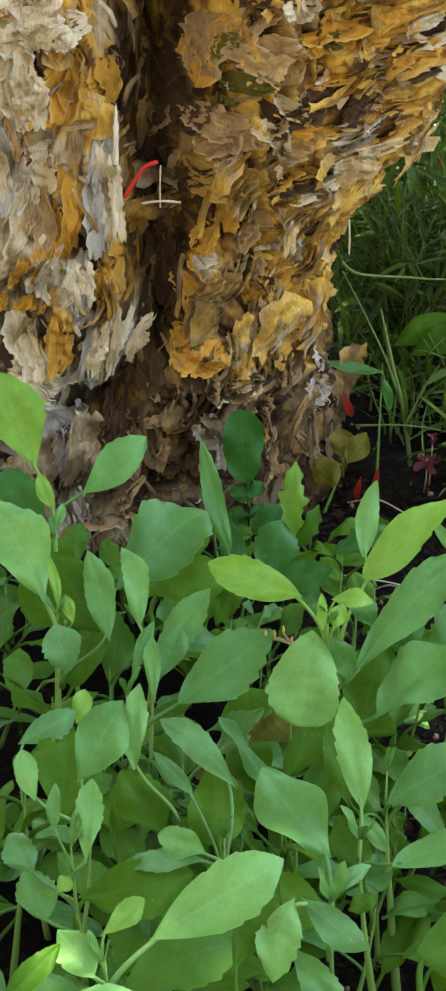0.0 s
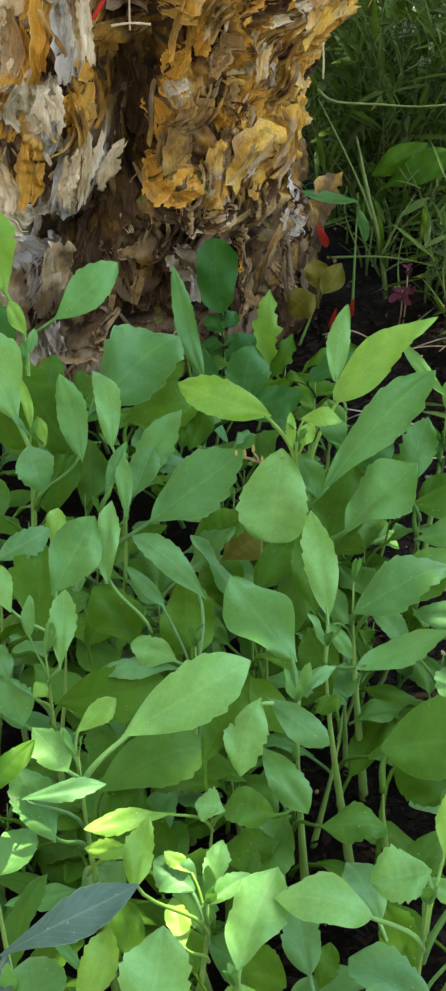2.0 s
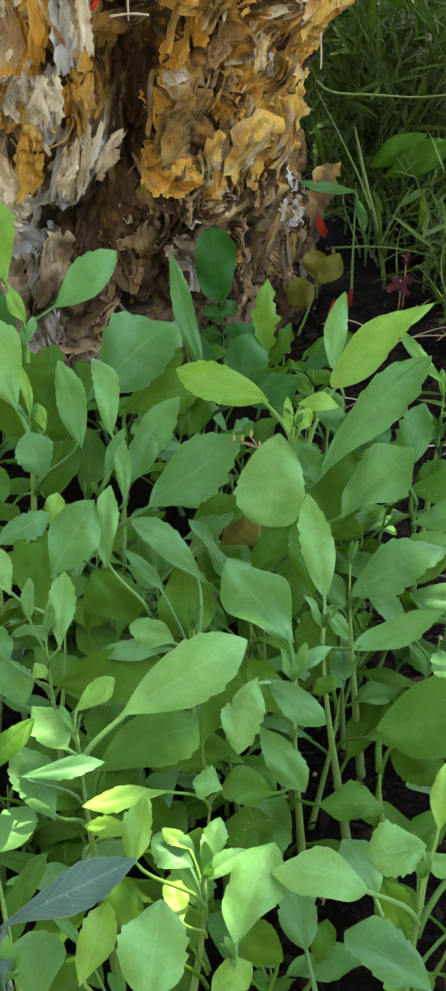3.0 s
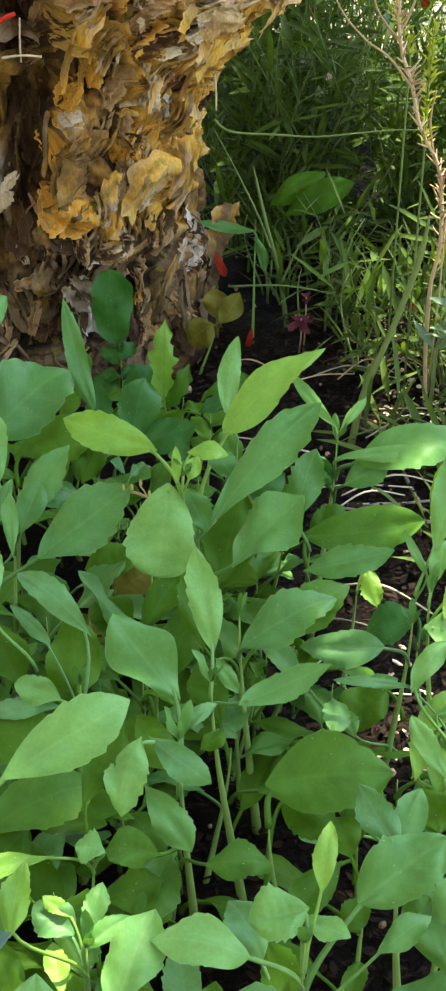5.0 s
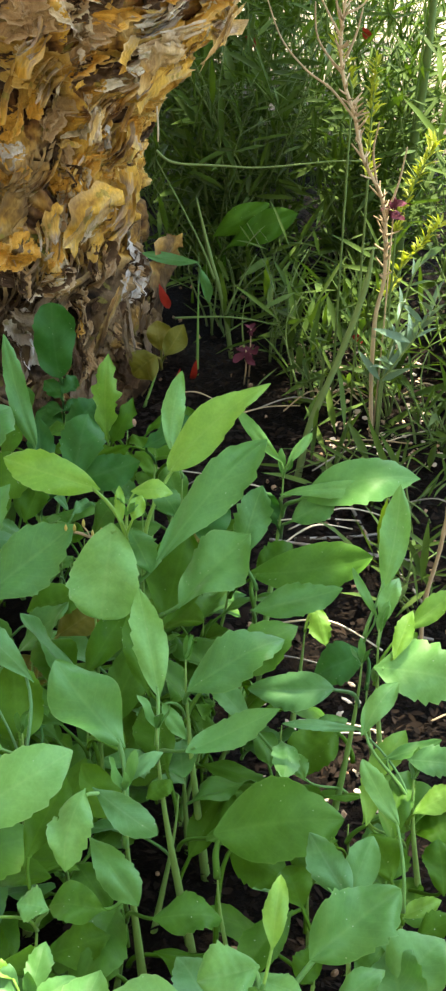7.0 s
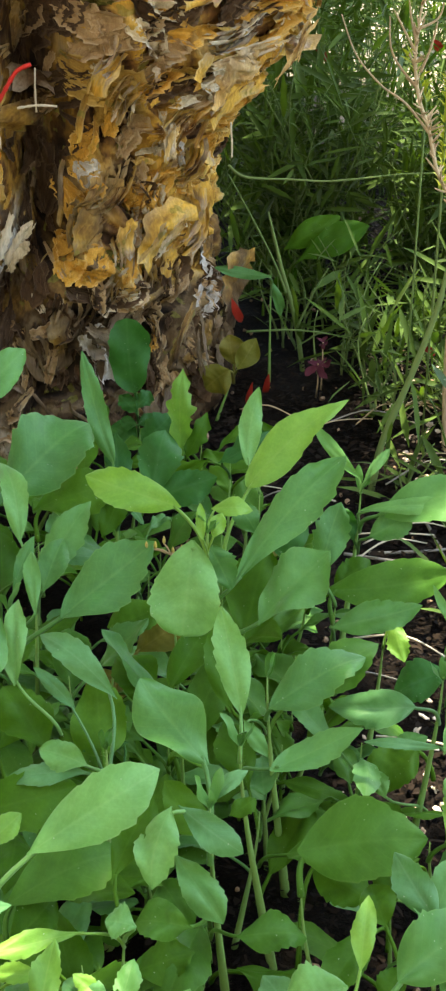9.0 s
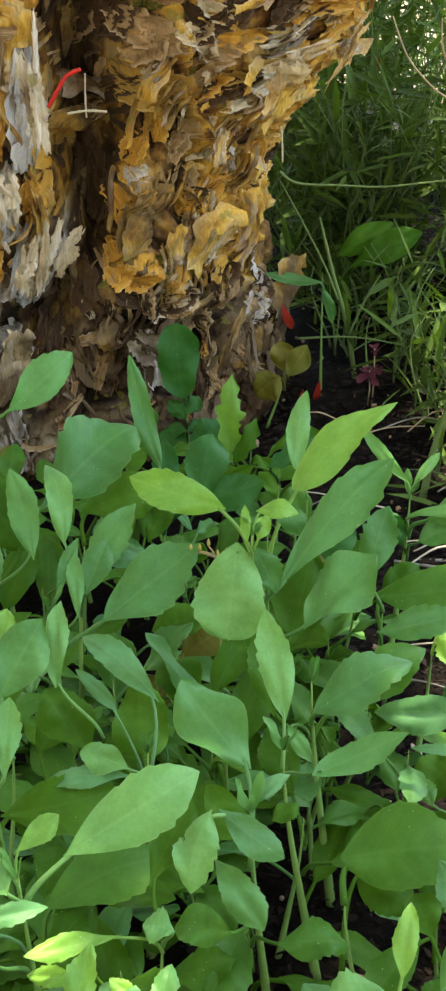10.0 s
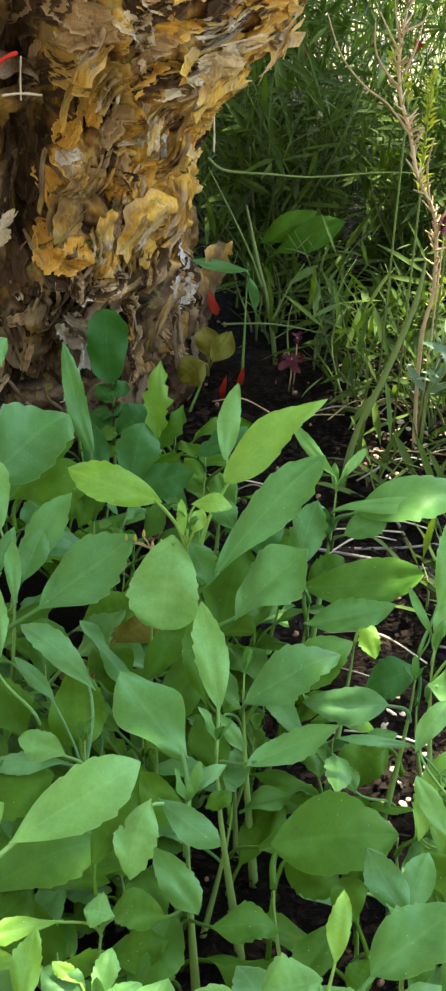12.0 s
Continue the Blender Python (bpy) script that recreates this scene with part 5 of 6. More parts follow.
def narrow_leaf(length, width):
    v = [(0, 0, 0), (-width / 2, length * 0.35, width * 0.12), (0, length * 0.4, -width * 0.1), (width / 2, length * 0.35, width * 0.12),
         (-width * 0.4, length * 0.7, width * 0.05), (0, length * 0.72, -width * 0.12), (width * 0.4, length * 0.7, width * 0.05), (0, length, -width * 0.5)]
    f = [(0, 2, 1), (0, 3, 2), (1, 2, 5, 4), (2, 3, 6, 5), (4, 5, 7), (5, 6, 7)]
    return v, f


def shrub(x, y, height, spread_r, stems, leaves_each, mat=None, label="dense green shrub with thin stems and narrow leaves", size=(0.024, 0.070), stem_mat=None):
    bush = tagged(new("shrub"), label, "shrub", "shrubs behind the tree")
    bush.location = (x, y, 0)
    lv, lf, n = [], [], 0
    for s in range(stems):
        az = rng.uniform(0, 2 * math.pi)
        reach = spread_r * math.sqrt(rng.random())
        foot = Vector((math.cos(az + 0.8), math.sin(az + 0.8), 0)) * reach * 0.5
        h = height * rng.uniform(0.45, 1.0)
        tip = Vector((math.cos(az) * reach + rng.uniform(-0.6, 0.6) * h * 0.5, math.sin(az) * reach + rng.uniform(-0.6, 0.6) * h * 0.5, h))
        mid = foot.lerp(tip, 0.5) + Vector((rng.uniform(-0.3, 0.3) * h, rng.uniform(-0.3, 0.3) * h, 0))
        pts = bezier(foot, foot + Vector((0, 0, h * 0.3)), mid + Vector((0, 0, h * 0.15)), tip, 9)
        tv, tf = tube(pts, [0.0009 * (1.5 - 0.12 * i) for i in range(9)], 5)
        under("stem", mesh_of("stem", tv, tf, stem_mat or GREENSTEM), bush)
        for i in range(leaves_each):
            q = rng.random() ** 0.8
            a = q * 8
            p = pts[int(a)].lerp(pts[min(8, int(a) + 1)], a - int(a))
            length = rng.uniform(*size)
            nv, nf = narrow_leaf(length, length * rng.uniform(0.07, 0.13))
            turn = axes(rng.uniform(0, 360), rng.uniform(-20, 75), rng.uniform(-50, 50))
            off = Vector((rng.gauss(0, 0.014), rng.gauss(0, 0.014), rng.gauss(0, 0.014)))
            lv += [turn @ Vector(c) + p + off for c in nv]
            lf += [tuple(k + n for k in face) for face in nf]
            n += 8
    tagged(under("foliage", mesh_of("foliage", lv, lf, mat or SHRUB), bush), kind="stuff")
    return bush


# each: x, y, height, spread, stems, leaves on a stem
LOW_SHRUBS = (
    (0.17, 1.49, 0.15, 0.05, 9, 7), (0.28, 1.36, 0.11, 0.06, 12, 10), (0.22, 1.22, 0.09, 0.05, 8, 7), (0.30, 1.20, 0.10, 0.05, 9, 8),
    (0.33, 1.13, 0.08, 0.05, 7, 6), (0.40, 1.24, 0.14, 0.07, 12, 10), (0.46, 1.42, 0.30, 0.10, 14, 20), (0.22, 1.06, 0.05, 0.05, 6, 5),
    (0.28, 1.00, 0.06, 0.05, 7, 6), (0.35, 1.08, 0.06, 0.05, 8, 8), (0.25, 0.88, 0.05, 0.04, 6, 7), (0.42, 1.34, 0.22, 0.07, 14, 26),
    (0.19, 1.31, 0.09, 0.05, 7, 5),
)
TALL_SHRUBS = (
    (0.15, 1.54, 0.30, 0.08, 22, 36), (0.33, 1.55, 0.36, 0.10, 26, 38), (0.19, 1.60, 0.46, 0.14, 34, 48), (0.38, 1.70, 0.48, 0.16, 28, 40),
    (0.12, 1.85, 0.60, 0.18, 36, 50), (0.34, 1.98, 0.56, 0.2, 22, 30), (0.58, 1.80, 0.42, 0.16, 12, 18), (0.16, 2.35, 0.62, 0.20, 40, 60),
    (0.33, 2.5, 0.5, 0.16, 26, 44), (0.50, 2.75, 0.34, 0.14, 16, 30),
)
SHADE_SHRUBS = ((0.205, 1.42, 0.13, 0.05, 9, 8), (0.15, 1.40, 0.10, 0.04, 6, 6), (0.235, 1.29, 0.12, 0.05, 8, 8))
for sx, sy, sh, sr, sn, ln in LOW_SHRUBS + TALL_SHRUBS + SHADE_SHRUBS:
    shrub(sx, sy, sh, sr, sn, ln)


# ---- stems and sprigs beside the tree ----
green = stalk("tall_weed", [(0.164, 1.330, -0.058), (0.161, 1.330, -0.036), (0.148, 1.330, 0.049), (0.132, 1.330, 0.109), (0.118, 1.330, 0.167)], 0.0026, GREENSTEM, "upright smooth green stem growing beside the trunk")
twig(green, [(0.136, 1.320, 0.087), (0.124, 1.320, 0.119), (0.102, 1.320, 0.164), (0.079, 1.320, 0.207)], 0.0012, GREENSTEM)
twig(green, [(0.081, 1.360, 0.204), (0.098, 1.360, 0.192), (0.142, 1.360, 0.189), (0.185, 1.360, 0.187), (0.253, 1.360, 0.193), (0.291, 1.360, 0.193)], 0.0013, GREENSTEM)
twig(green, [(0.147, 1.310, 0.054), (0.162, 1.310, 0.090), (0.176, 1.310, 0.116)], 0.0012, GREENSTEM)
twig(green, [(0.096, 1.300, 0.055), (0.140, 1.300, 0.056), (0.178, 1.300, 0.051), (0.216, 1.300, 0.040)], 0.0011, GREENSTEM)
stalk("tall_weed", [(0.186, 1.080, -0.046), (0.193, 1.080, 0.005), (0.200, 1.080, 0.049), (0.220, 1.080, 0.108), (0.238, 1.080, 0.170), (0.243, 1.080, 0.208)], 0.0031, GREENSTEM, "tall thick green stalk leaning out of the bed")
stalk("tall_weed", [(0.358, 1.500, 0.028), (0.363, 1.500, 0.145), (0.370, 1.500, 0.240), (0.372, 1.500, 0.317), (0.373, 1.500, 0.354)], 0.0048, GREENSTEM, "thick pale green stalk among the shrubs")
dry = stalk("dry_stalk", [(0.270, 1.150, -0.012), (0.265, 1.150, 0.056), (0.264, 1.150, 0.117), (0.269, 1.150, 0.153), (0.267, 1.150, 0.193), (0.261, 1.150, 0.226), (0.243, 1.150, 0.259), (0.233, 1.150, 0.295), (0.223, 1.150, 0.321), (0.218, 1.150, 0.355), (0.221, 1.150, 0.398)], 0.0018, DRYSTEM, "dry brown branching flower stalk with wilted petals")
twig(dry, [(0.235, 1.150, 0.290), (0.213, 1.150, 0.316), (0.192, 1.150, 0.331), (0.171, 1.150, 0.355), (0.158, 1.150, 0.386)], 0.0011, DRYSTEM)
twig(dry, [(0.265, 1.150, 0.207), (0.274, 1.150, 0.237), (0.279, 1.150, 0.269)], 0.0011, DRYSTEM)
twig(dry, [(0.257, 1.150, 0.232), (0.251, 1.150, 0.264), (0.254, 1.150, 0.290)], 0.0011, DRYSTEM)
twig(dry, [(0.219, 1.150, 0.355), (0.207, 1.150, 0.375), (0.199, 1.150, 0.389)], 0.0011, DRYSTEM)
twig(dry, [(0.221, 1.150, 0.375), (0.234, 1.150, 0.382), (0.238, 1.150, 0.394)], 0.0011, DRYSTEM)
twig(dry, [(0.223, 1.150, 0.326), (0.200, 1.150, 0.355), (0.196, 1.150, 0.384)], 0.0011, DRYSTEM)
twig(dry, [(0.233, 1.150, 0.294), (0.245, 1.150, 0.298)], 0.0011, DRYSTEM)
twig(dry, [(0.243, 1.150, 0.259), (0.232, 1.150, 0.272)], 0.0011, DRYSTEM)
twig(dry, [(0.223, 1.150, 0.341), (0.230, 1.150, 0.360), (0.234, 1.150, 0.380)], 0.0011, DRYSTEM)
twig(dry, [(0.218, 1.150, 0.365), (0.213, 1.150, 0.382), (0.210, 1.150, 0.398)], 0.0011, DRYSTEM)
bristle(dry, [(0.269, 1.150, 0.153), (0.267, 1.150, 0.193), (0.261, 1.150, 0.226), (0.243, 1.150, 0.259), (0.233, 1.150, 0.295), (0.223, 1.150, 0.321), (0.218, 1.150, 0.355), (0.221, 1.150, 0.398)], 110, 0.010, DRYSTEM)
sprig([(0.252, 1.170, 0.236), (0.251, 1.170, 0.269), (0.251, 1.170, 0.306), (0.252, 1.170, 0.336)], 120, 0.012, SHRUB_BRIGHT, "yellow-green feathery sprig growing by the dry stalk")
sprig([(0.280, 1.170, 0.186), (0.288, 1.170, 0.219), (0.297, 1.170, 0.242), (0.308, 1.170, 0.269)], 110, 0.013, SHRUB_BRIGHT, "yellow-green feathery sprig growing by the dry stalk")
sprig([(0.279, 1.180, 0.123), (0.291, 1.180, 0.153), (0.306, 1.180, 0.173), (0.322, 1.180, 0.193)], 90, 0.014, SHRUB_BRIGHT, "yellow-green feathery sprig growing by the dry stalk")
sprig([(0.239, 1.200, 0.303), (0.231, 1.200, 0.324), (0.222, 1.200, 0.344)], 26, 0.014, SHRUB_BRIGHT, "yellow-green feathery sprig growing by the dry stalk")
sprig([(0.269, 1.130, 0.065), (0.286, 1.130, 0.090), (0.301, 1.130, 0.114), (0.316, 1.130, 0.143)], 26, 0.034, BLUE_FINE, "blue-green sprig with fine needle leaves")
sprig([(0.273, 1.140, 0.067), (0.281, 1.140, 0.109), (0.291, 1.140, 0.157), (0.302, 1.140, 0.179)], 14, 0.03, BLUE_FINE, "blue-green sprig with fine needle leaves")
wilted("wilted_flower", (0.271, 1.145, 0.216), 0.013)
wilted("wilted_flower", (0.162, 1.250, 0.040), 0.012)
wilted("wilted_flower", (0.166, 1.250, 0.063), 0.006)
p = seedling(-0.009, 1.080, 0.098, "dark green lobed weed growing at the foot of the trunk", 0.0014)
leaf(p, -0.011, 1.070, 0.102, 0.063, 0.035, 24, 80, -23, mat=DARK, lobes=0.04, arch=0.03, fold=0.2, wide=0.58, tip=0.42)
leaf(p, -0.010, 1.070, 0.087, 0.020, 0.014, -50, 37, 45, mat=DARK, lobes=0.1)
leaf(p, -0.010, 1.070, 0.084, 0.021, 0.014, 55, 32, -49, mat=DARK, lobes=0.1)
leaf(p, -0.009, 1.070, 0.072, 0.018, 0.012, -55, 13, 53, mat=DARK)
leaf(p, -0.009, 1.070, 0.072, 0.018, 0.012, 56, 2, -57, mat=DARK)
leaf(p, -0.006, 1.060, 0.062, 0.033, 0.024, -68, 35, 55, mat=DARK, lobes=0.1)
leaf(p, -0.010, 1.080, 0.052, 0.027, 0.024, 66, 22, -55, mat=DARK, lobes=0.1)
p = seedling(0.029, 1.040, 0.058, "bright green lobed weed growing at the foot of the trunk", 0.0014)
leaf(p, 0.027, 1.030, 0.062, 0.074, 0.019, -10, 82, 8, mat=LIME, lobes=0.2, teeth=0.4, arch=0.02)
leaf(p, 0.030, 1.030, 0.062, 0.040, 0.016, -60, 60, 49, mat=SAGE_SHADE, lobes=0.2)
p = seedling(0.153, 1.440, 0.088, "broad-leaved green weed in the shade of the shrub", 0.0014)
leaf(p, 0.144, 1.430, 0.092, 0.068, 0.028, -80, 28, 66, mat=SAGE_SHADE, teeth=0.0)
leaf(p, 0.157, 1.420, 0.083, 0.085, 0.031, -83, 24, 66, mat=SAGE_SHADE, teeth=0.0)
leaf(p, 0.158, 1.440, 0.067, 0.043, 0.020, 69, -50, -88, mat=SAGE_SHADE, teeth=0.0)
p = seedling(0.079, 1.220, 0.057, "low weed with round yellowish leaves in deep shade", 0.0014)
leaf(p, 0.074, 1.200, 0.061, 0.033, 0.035, 65, -45, -87, mat=DRYLEAF, teeth=0.0, arch=0.1)
leaf(p, 0.082, 1.210, 0.056, 0.034, 0.022, -61, 53, 50, mat=DRYLEAF, teeth=0.0, arch=0.06)
leaf(p, 0.080, 1.220, 0.055, 0.030, 0.024, 23, 68, -24, mat=DRYLEAF, teeth=0.0)
p = seedling(0.118, 1.285, 0.128, "grey-green narrow leaved weed beside the trunk", 0.0014)
leaf(p, 0.116, 1.250, 0.132, 0.054, 0.011, 79, 6, -68, mat=BLUE, teeth=0.0)
leaf(p, 0.120, 1.300, 0.108, 0.046, 0.010, -47, -71, 130, mat=BLUE, teeth=0.0)
p = seedling(0.062, 0.950, 0.107, "green lobed weed at the edge of the bed", 0.0014)
leaf(p, 0.052, 0.930, 0.111, 0.046, 0.019, -76, 26, 58, mat=DARK, lobes=0.2)
leaf(p, 0.045, 0.940, 0.109, 0.045, 0.016, 74, -35, -73, mat=SAGE_SHADE, lobes=0.2)
leaf(p, 0.090, 0.950, 0.102, 0.029, 0.021, 19, 69, -21, mat=SAGE_SHADE, lobes=0.1)
fallen_leaf(0.078, 1.240, 0.115, 0.033, 0.008, -47, -64, 124, mat=RED)
fallen_leaf(0.188, 1.600, 0.261, 0.028, 0.008, -63, -39, 102, mat=RED)
fallen_leaf(0.300, 1.500, 0.291, 0.020, 0.009, -44, -47, 131, mat=RED)
fallen_leaf(0.097, 1.220, 0.038, 0.033, 0.006, 14, -72, -158, mat=RED)
fallen_leaf(0.274, 1.300, 0.033, 0.020, 0.010, -57, -24, 81, mat=RED)
fallen_leaf(0.327, 1.300, -0.065, 0.030, 0.008, -55, -54, 115, mat=RED)
fallen_leaf(0.110, 1.190, 0.061, 0.030, 0.006, 21, -69, -146, mat=RED)
fallen_twig("red_twig", [(-0.11, 1.125, 0.327), (-0.102, 1.125, 0.34), (-0.094, 1.125, 0.351), (-0.083, 1.125, 0.356)], 0.0018, RED_TWIG, "bright red plastic-like twig caught in the bark")
fallen_twig("straw", [(-0.083, 1.160, 0.345), (-0.084, 1.160, 0.326), (-0.084, 1.160, 0.310)], 0.0008, STRAW, "pale dry straw caught in the bark")
fallen_twig("straw", [(-0.099, 1.158, 0.314), (-0.083, 1.158, 0.316), (-0.067, 1.158, 0.315)], 0.0012, STRAW, "pale dry straw caught in the bark")
fallen_twig("straw", [(0.074, 1.190, 0.292), (0.075, 1.190, 0.276), (0.075, 1.190, 0.262)], 0.0008, STRAW, "pale dry straw hanging from the bark")
fallen_twig("fallen_twig", [(0.154, 0.966, 0.006), (0.212, 0.947, 0.006), (0.281, 0.922, 0.006)], 0.0013, TWIG, "thin grey twig lying on the soil")
fallen_twig("fallen_twig", [(0.240, 0.934, 0.006), (0.253, 0.898, 0.006), (0.260, 0.860, 0.006)], 0.0013, TWIG, "thin grey twig lying on the soil")
fallen_twig("fallen_twig", [(0.226, 1.034, 0.006), (0.234, 0.953, 0.006)], 0.0013, TWIG, "thin grey twig lying on the soil")
fallen_twig("fallen_twig", [(0.174, 0.966, 0.006), (0.221, 0.967, 0.006), (0.258, 0.973, 0.006)], 0.0013, TWIG, "thin grey twig lying on the soil")
fallen_twig("fallen_twig", [(0.192, 0.914, 0.006), (0.229, 0.926, 0.006)], 0.0013, TWIG, "thin grey twig lying on the soil")
fallen_twig("fallen_twig", [(0.118, 0.721, 0.006), (0.144, 0.732, 0.006)], 0.0013, TWIG, "thin grey twig lying on the soil")
fallen_twig("fallen_twig", [(0.231, 0.834, 0.006), (0.257, 0.825, 0.006)], 0.0013, TWIG, "thin grey twig lying on the soil")
fallen_twig("fallen_twig", [(0.242, 0.800, -0.002), (0.240, 0.800, 0.054), (0.246, 0.800, 0.095), (0.249, 0.800, 0.130), (0.252, 0.800, 0.163)], 0.0016, DRYSTEM, "upright brown dead twig in the soil")
bark_piece(0.141, 1.190, 0.378, 0.112, 1.182, 0.325, 0.0112, PALE, 1)
bark_piece(0.089, 1.145, 0.356, 0.057, 1.137, 0.327, 0.0247, PALE, 1)
bark_piece(0.104, 1.150, 0.365, 0.052, 1.142, 0.350, 0.0069, PALE, 3)
bark_piece(0.019, 1.145, 0.274, 0.021, 1.137, 0.305, 0.0112, PALE, 3)
bark_piece(-0.134, 1.105, 0.184, -0.121, 1.097, 0.240, 0.0135, GREY, 1)
bark_piece(-0.125, 1.100, 0.184, -0.112, 1.092, 0.244, 0.0124, GREY, 1)
bark_piece(-0.138, 1.095, 0.191, -0.127, 1.087, 0.231, 0.0113, GREY, 1)
bark_piece(-0.116, 1.110, 0.196, -0.095, 1.102, 0.236, 0.0104, GREY, 1)
bark_piece(-0.113, 1.100, 0.300, -0.116, 1.092, 0.383, 0.0130, GREY, 3)
bark_piece(-0.139, 1.090, 0.251, -0.143, 1.082, 0.295, 0.0131, GREY, 2)
bark_piece(-0.165, 1.070, 0.449, -0.170, 1.062, 0.489, 0.0412, GREY, 2)
bark_piece(-0.176, 1.080, 0.392, -0.179, 1.072, 0.439, 0.0189, GREY, 3)
bark_piece(0.028, 1.090, 0.470, 0.023, 1.082, 0.489, 0.0101, PALE, 1)
bark_piece(0.016, 1.160, 0.077, 0.036, 1.152, 0.140, 0.0078, PALE, 2)
bark_piece(-0.028, 1.150, 0.098, -0.052, 1.142, 0.123, 0.0143, GREY, 2)
bark_piece(0.001, 1.150, 0.187, 0.028, 1.142, 0.228, 0.0085, PALE, 3)
bark_piece(0.047, 1.170, 0.072, 0.039, 1.162, 0.136, 0.0057, PALE, 2)
bark_piece(0.066, 1.150, 0.343, 0.087, 1.142, 0.360, 0.0224, PALE, 1)
bark_piece(-0.163, 1.100, 0.089, -0.143, 1.092, 0.162, 0.0271, GREY, 2)
bark_piece(-0.192, 1.100, 0.052, -0.179, 1.092, 0.128, 0.0274, GREY, 2)
seed_head((0.015, 0.700, 0.178))



rng = random.Random(57)


# ---- litter and pebbles on the ground ----
def build_litter():
    v, f, n = [], [], 0
    for i in range(26000):
        x, y = (rng.uniform(0.0, 0.45), rng.uniform(0.45, 1.35)) if i % 2 else (rng.uniform(-0.3, 0.75), rng.uniform(0.25, 2.2))
        length = rng.uniform(0.003, 0.012)
        w = length * rng.uniform(0.08, 0.5)
        turn = axes(rng.uniform(0, 360), rng.uniform(-18, 18), rng.uniform(-25, 25))
        at = Vector((x, y, ground_height(x, y) + rng.uniform(0.001, 0.012)))
        c = rng.uniform(-0.2, 0.4) * w
        pts = [(0, 0, 0), (-w / 2, length * 0.4, c), (w / 2, length * 0.4, c), (-w / 2, length * 0.75, c * 0.6), (w / 2, length * 0.7, c), (0, length, 0)]
        v += [turn @ Vector(p) + at for p in pts]
        f += [(n, n + 2, n + 1), (n + 1, n + 2, n + 4, n + 3), (n + 3, n + 4, n + 5)]
        n += 6
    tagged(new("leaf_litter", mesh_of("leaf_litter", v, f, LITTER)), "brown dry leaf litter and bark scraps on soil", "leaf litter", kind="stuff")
    bm = bmesh.new()
    for i in range(420):
        x, y = rng.uniform(0.02, 0.6), rng.uniform(0.3, 1.8)
        r = rng.uniform(0.001, 0.0036)
        m = Matrix.LocRotScale((x, y, ground_height(x, y) + r * 0.5 + 0.004), Euler((rng.random() * 3, rng.random() * 3, rng.random() * 3)), (r * rng.uniform(0.8, 1.5), r, r * rng.uniform(0.6, 0.9)))
        bmesh.ops.create_icosphere(bm, subdivisions=1, radius=1, matrix=m)
    me = bpy.data.meshes.new("pebbles")
    bm.to_mesh(me)
    bm.free()
    me.materials.append(PEBBLE)
    bm = bmesh.new()
    for i in range(330):
        x, y = (rng.uniform(0.12, 0.20), rng.uniform(0.64, 0.78)) if i % 7 == 0 else (rng.uniform(0.21, 0.34), rng.uniform(1.08, 1.36))
        r = rng.uniform(0.001, 0.0034)
        m = Matrix.LocRotScale((x, y, ground_height(x, y) + 0.006), Euler((rng.uniform(-0.5, 0.5), rng.uniform(-0.5, 0.5), rng.random() * 6)), (r * rng.uniform(0.8, 1.6), r, r * 0.35))
        bmesh.ops.create_icosphere(bm, subdivisions=1, radius=1, matrix=m)
    chips = bpy.data.meshes.new("bark_chips")
    bm.to_mesh(chips)
    bm.free()
    chips.materials.append(CHIP)
    tagged(new("bark_chips", chips), "pale dry bark chips scattered on the soil", "bark chips", kind="stuff")
    tagged(new("pebbles", me), "tan and brown small pebbles and wood chips", "pebbles", kind="stuff")


build_litter()
for i in range(34):
    x, y, a = rng.uniform(0.10, 0.36), rng.uniform(0.64, 1.22), rng.uniform(-0.5, 0.5)
    r = rng.uniform(0.015, 0.05)
    fallen_twig("straw", [(x - r * math.cos(a), y - r * math.sin(a), 0.012), (x, y, rng.uniform(0.012, 0.03)), (x + r * math.cos(a), y + r * math.sin(a), 0.012)], 0.0007, rng.choice((STRAW, TWIG, DRYSTEM)), "thin dry stalk lying on the dark soil")


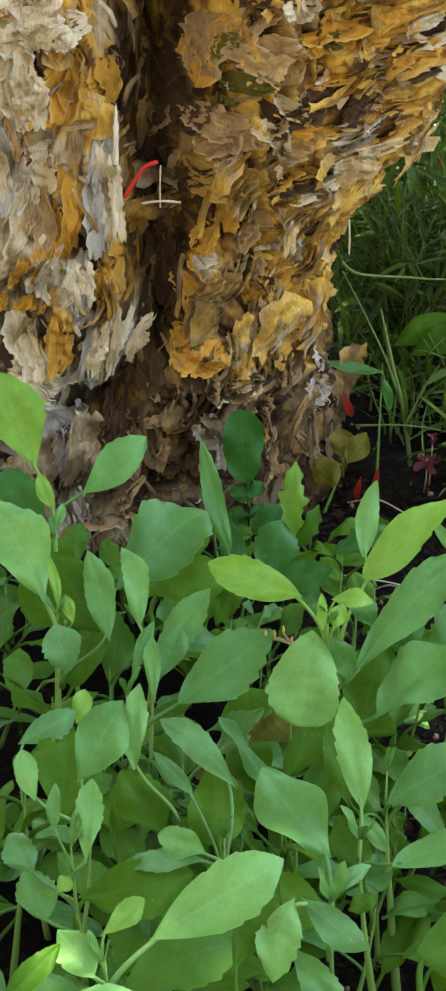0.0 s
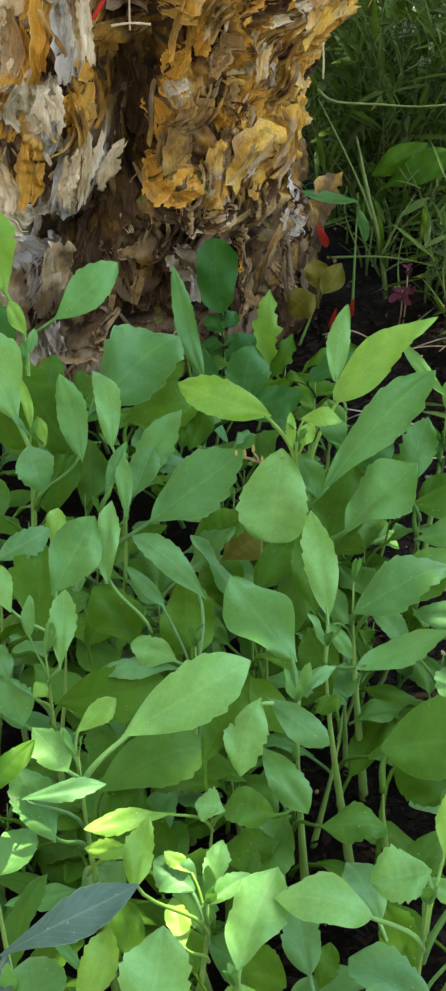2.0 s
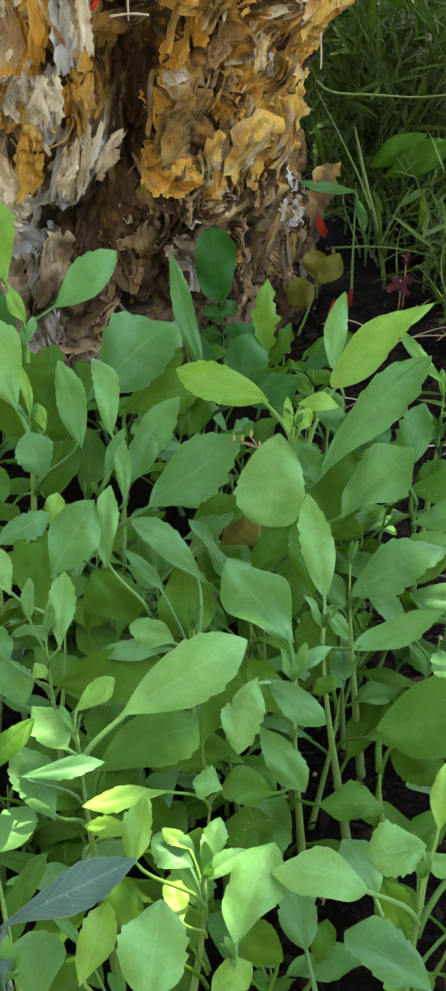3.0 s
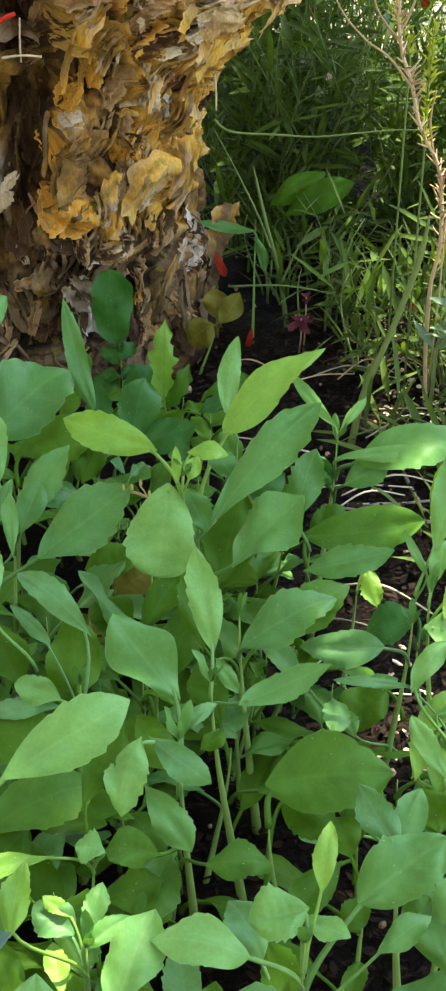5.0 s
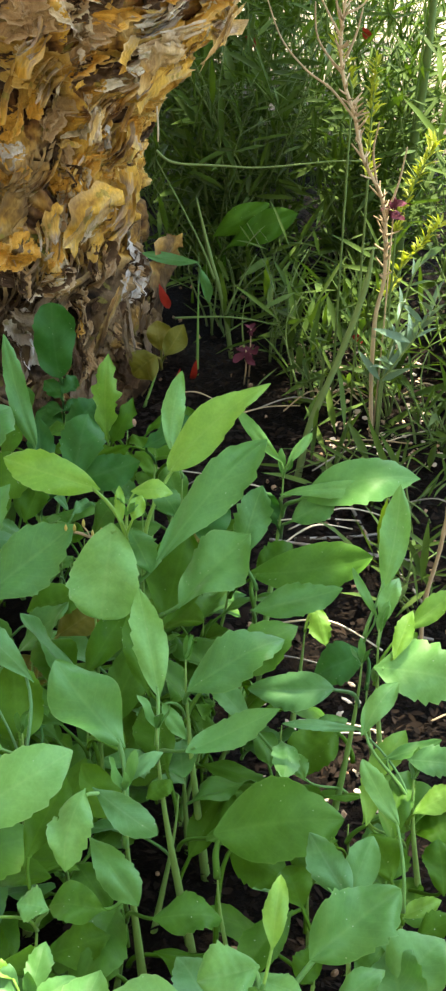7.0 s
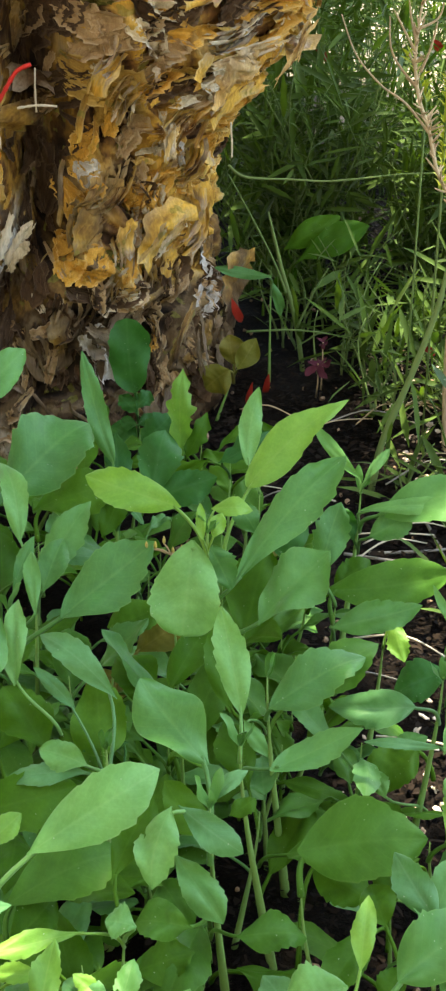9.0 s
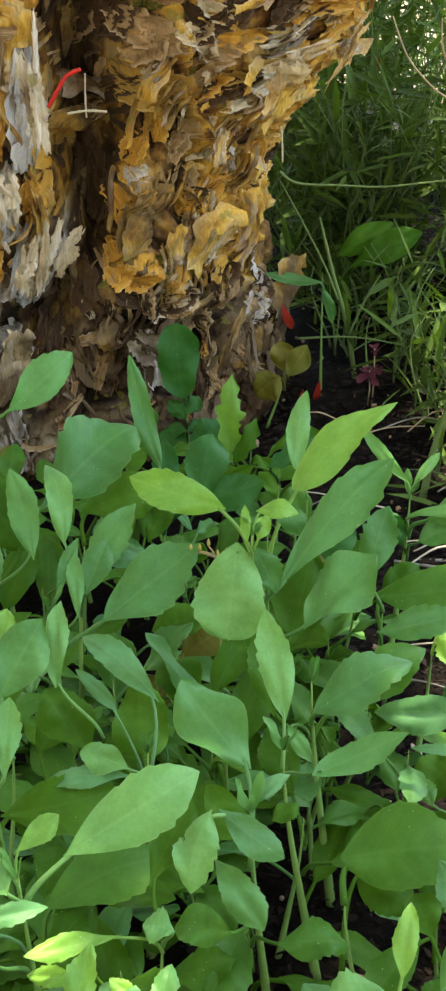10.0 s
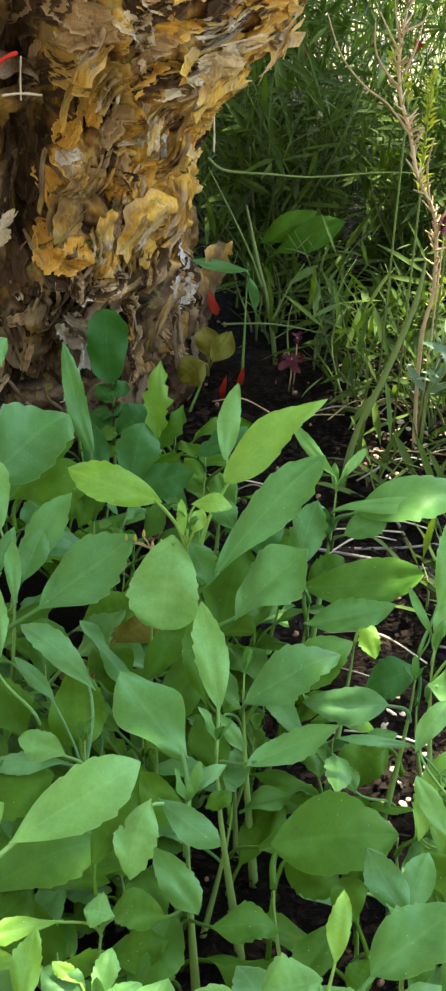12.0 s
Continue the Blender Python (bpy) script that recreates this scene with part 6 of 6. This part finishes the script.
# ---- crown added overhead, out of view, to shade the bed ----
rng = random.Random(69)
SUN_GAPS = (((0.0, 0.465, 0.18), 0.004), ((-0.01, 0.448, 0.15), -0.01), ((-0.028, 0.345, 0.16), 0.004), ((0.012, 0.396, 0.155), -0.02), ((-0.058, 0.436, 0.15), 0.003), ((-0.10, 0.47, 0.17), -0.006),
        ((0.205, 0.71, 0.17), 0.03), ((0.195, 0.62, 0.15), 0.01), ((0.225, 0.84, 0.15), 0.005), ((0.144, 0.735, 0.0), 0.02), ((0.20, 0.52, 0.12), 0.0),
        ((0.20, 0.90, 0.0), 0.01), ((0.29, 1.23, 0.0), 0.012), ((0.245, 1.175, 0.0), -0.01), ((0.31, 1.19, 0.0), 0.0),
        ((0.275, 1.17, 0.26), 0.03), ((0.38, 1.45, 0.25), 0.05), ((0.34, 1.55, 0.30), 0.03), ((0.48, 1.7, 0.25), 0.16), ((0.36, 1.9, 0.42), 0.04), ((0.85, 2.4, 0.0), 0.4))     # openings cut towards the sun above these places, to light them


def build_shade_crown():
    """Unseen leafy limbs added above; gaps cut between the sprays let the sun through in spots."""
    base = tree.location
    for k in range(7):
        az = radians(200 + k * 48)
        tip = Vector((math.cos(az) * 1.1, math.sin(az) * 1.1, 2.5 + 0.2 * math.sin(k * 2)))
        pts = bezier((0, 0, 2.6 * 0.95), (0.1 * math.cos(az), 0.1 * math.sin(az), 2.7), (tip.x * 0.6, tip.y * 0.6, 2.75), tip, 8)
        v, f = tube(pts, [0.05 * (1.05 - 0.12 * i) for i in range(8)], 8)
        under("limb", mesh_of("limb", v, f, BARK), tree)
    lv, lf, n = [], [], 0
    for k in range(640):
        ang, rad = rng.uniform(0, 2 * math.pi), 1.4 * math.sqrt(rng.random())
        cx, cy = 0.35 + rad * math.cos(ang), 0.35 + rad * math.sin(ang)
        # trimmed on the +x side so that sun reaches the ground there
        if cx > 1.08 + 0.06 * math.sin(cy * 9):
            continue
        cz = 2.3 + 0.5 * rng.random() - 0.12 * rad
        for i in range(26):
            p = Vector((cx + rng.gauss(0, 0.09), cy + rng.gauss(0, 0.09), cz + rng.gauss(0, 0.07)))
            length = rng.uniform(0.09, 0.14)
            centre = p + base
            if any((centre - Vector(q) - TO_SUN * (centre - Vector(q)).dot(TO_SUN)).length < r + 0.055 for q, r in SUN_GAPS):
                continue
            nv, nf = narrow_leaf(length, length * rng.uniform(0.28, 0.4))
            turn = axes(rng.uniform(0, 360), rng.uniform(-35, 35), rng.uniform(-60, 60))
            lv += [turn @ Vector(c) + p for c in nv]
            lf += [tuple(q + n for q in face) for face in nf]
            n += 8
    tagged(under("crown", mesh_of("crown", lv, lf, SHRUB), tree, "leafy green crown added out of view to shade the bed"), kind="stuff")


build_shade_crown()
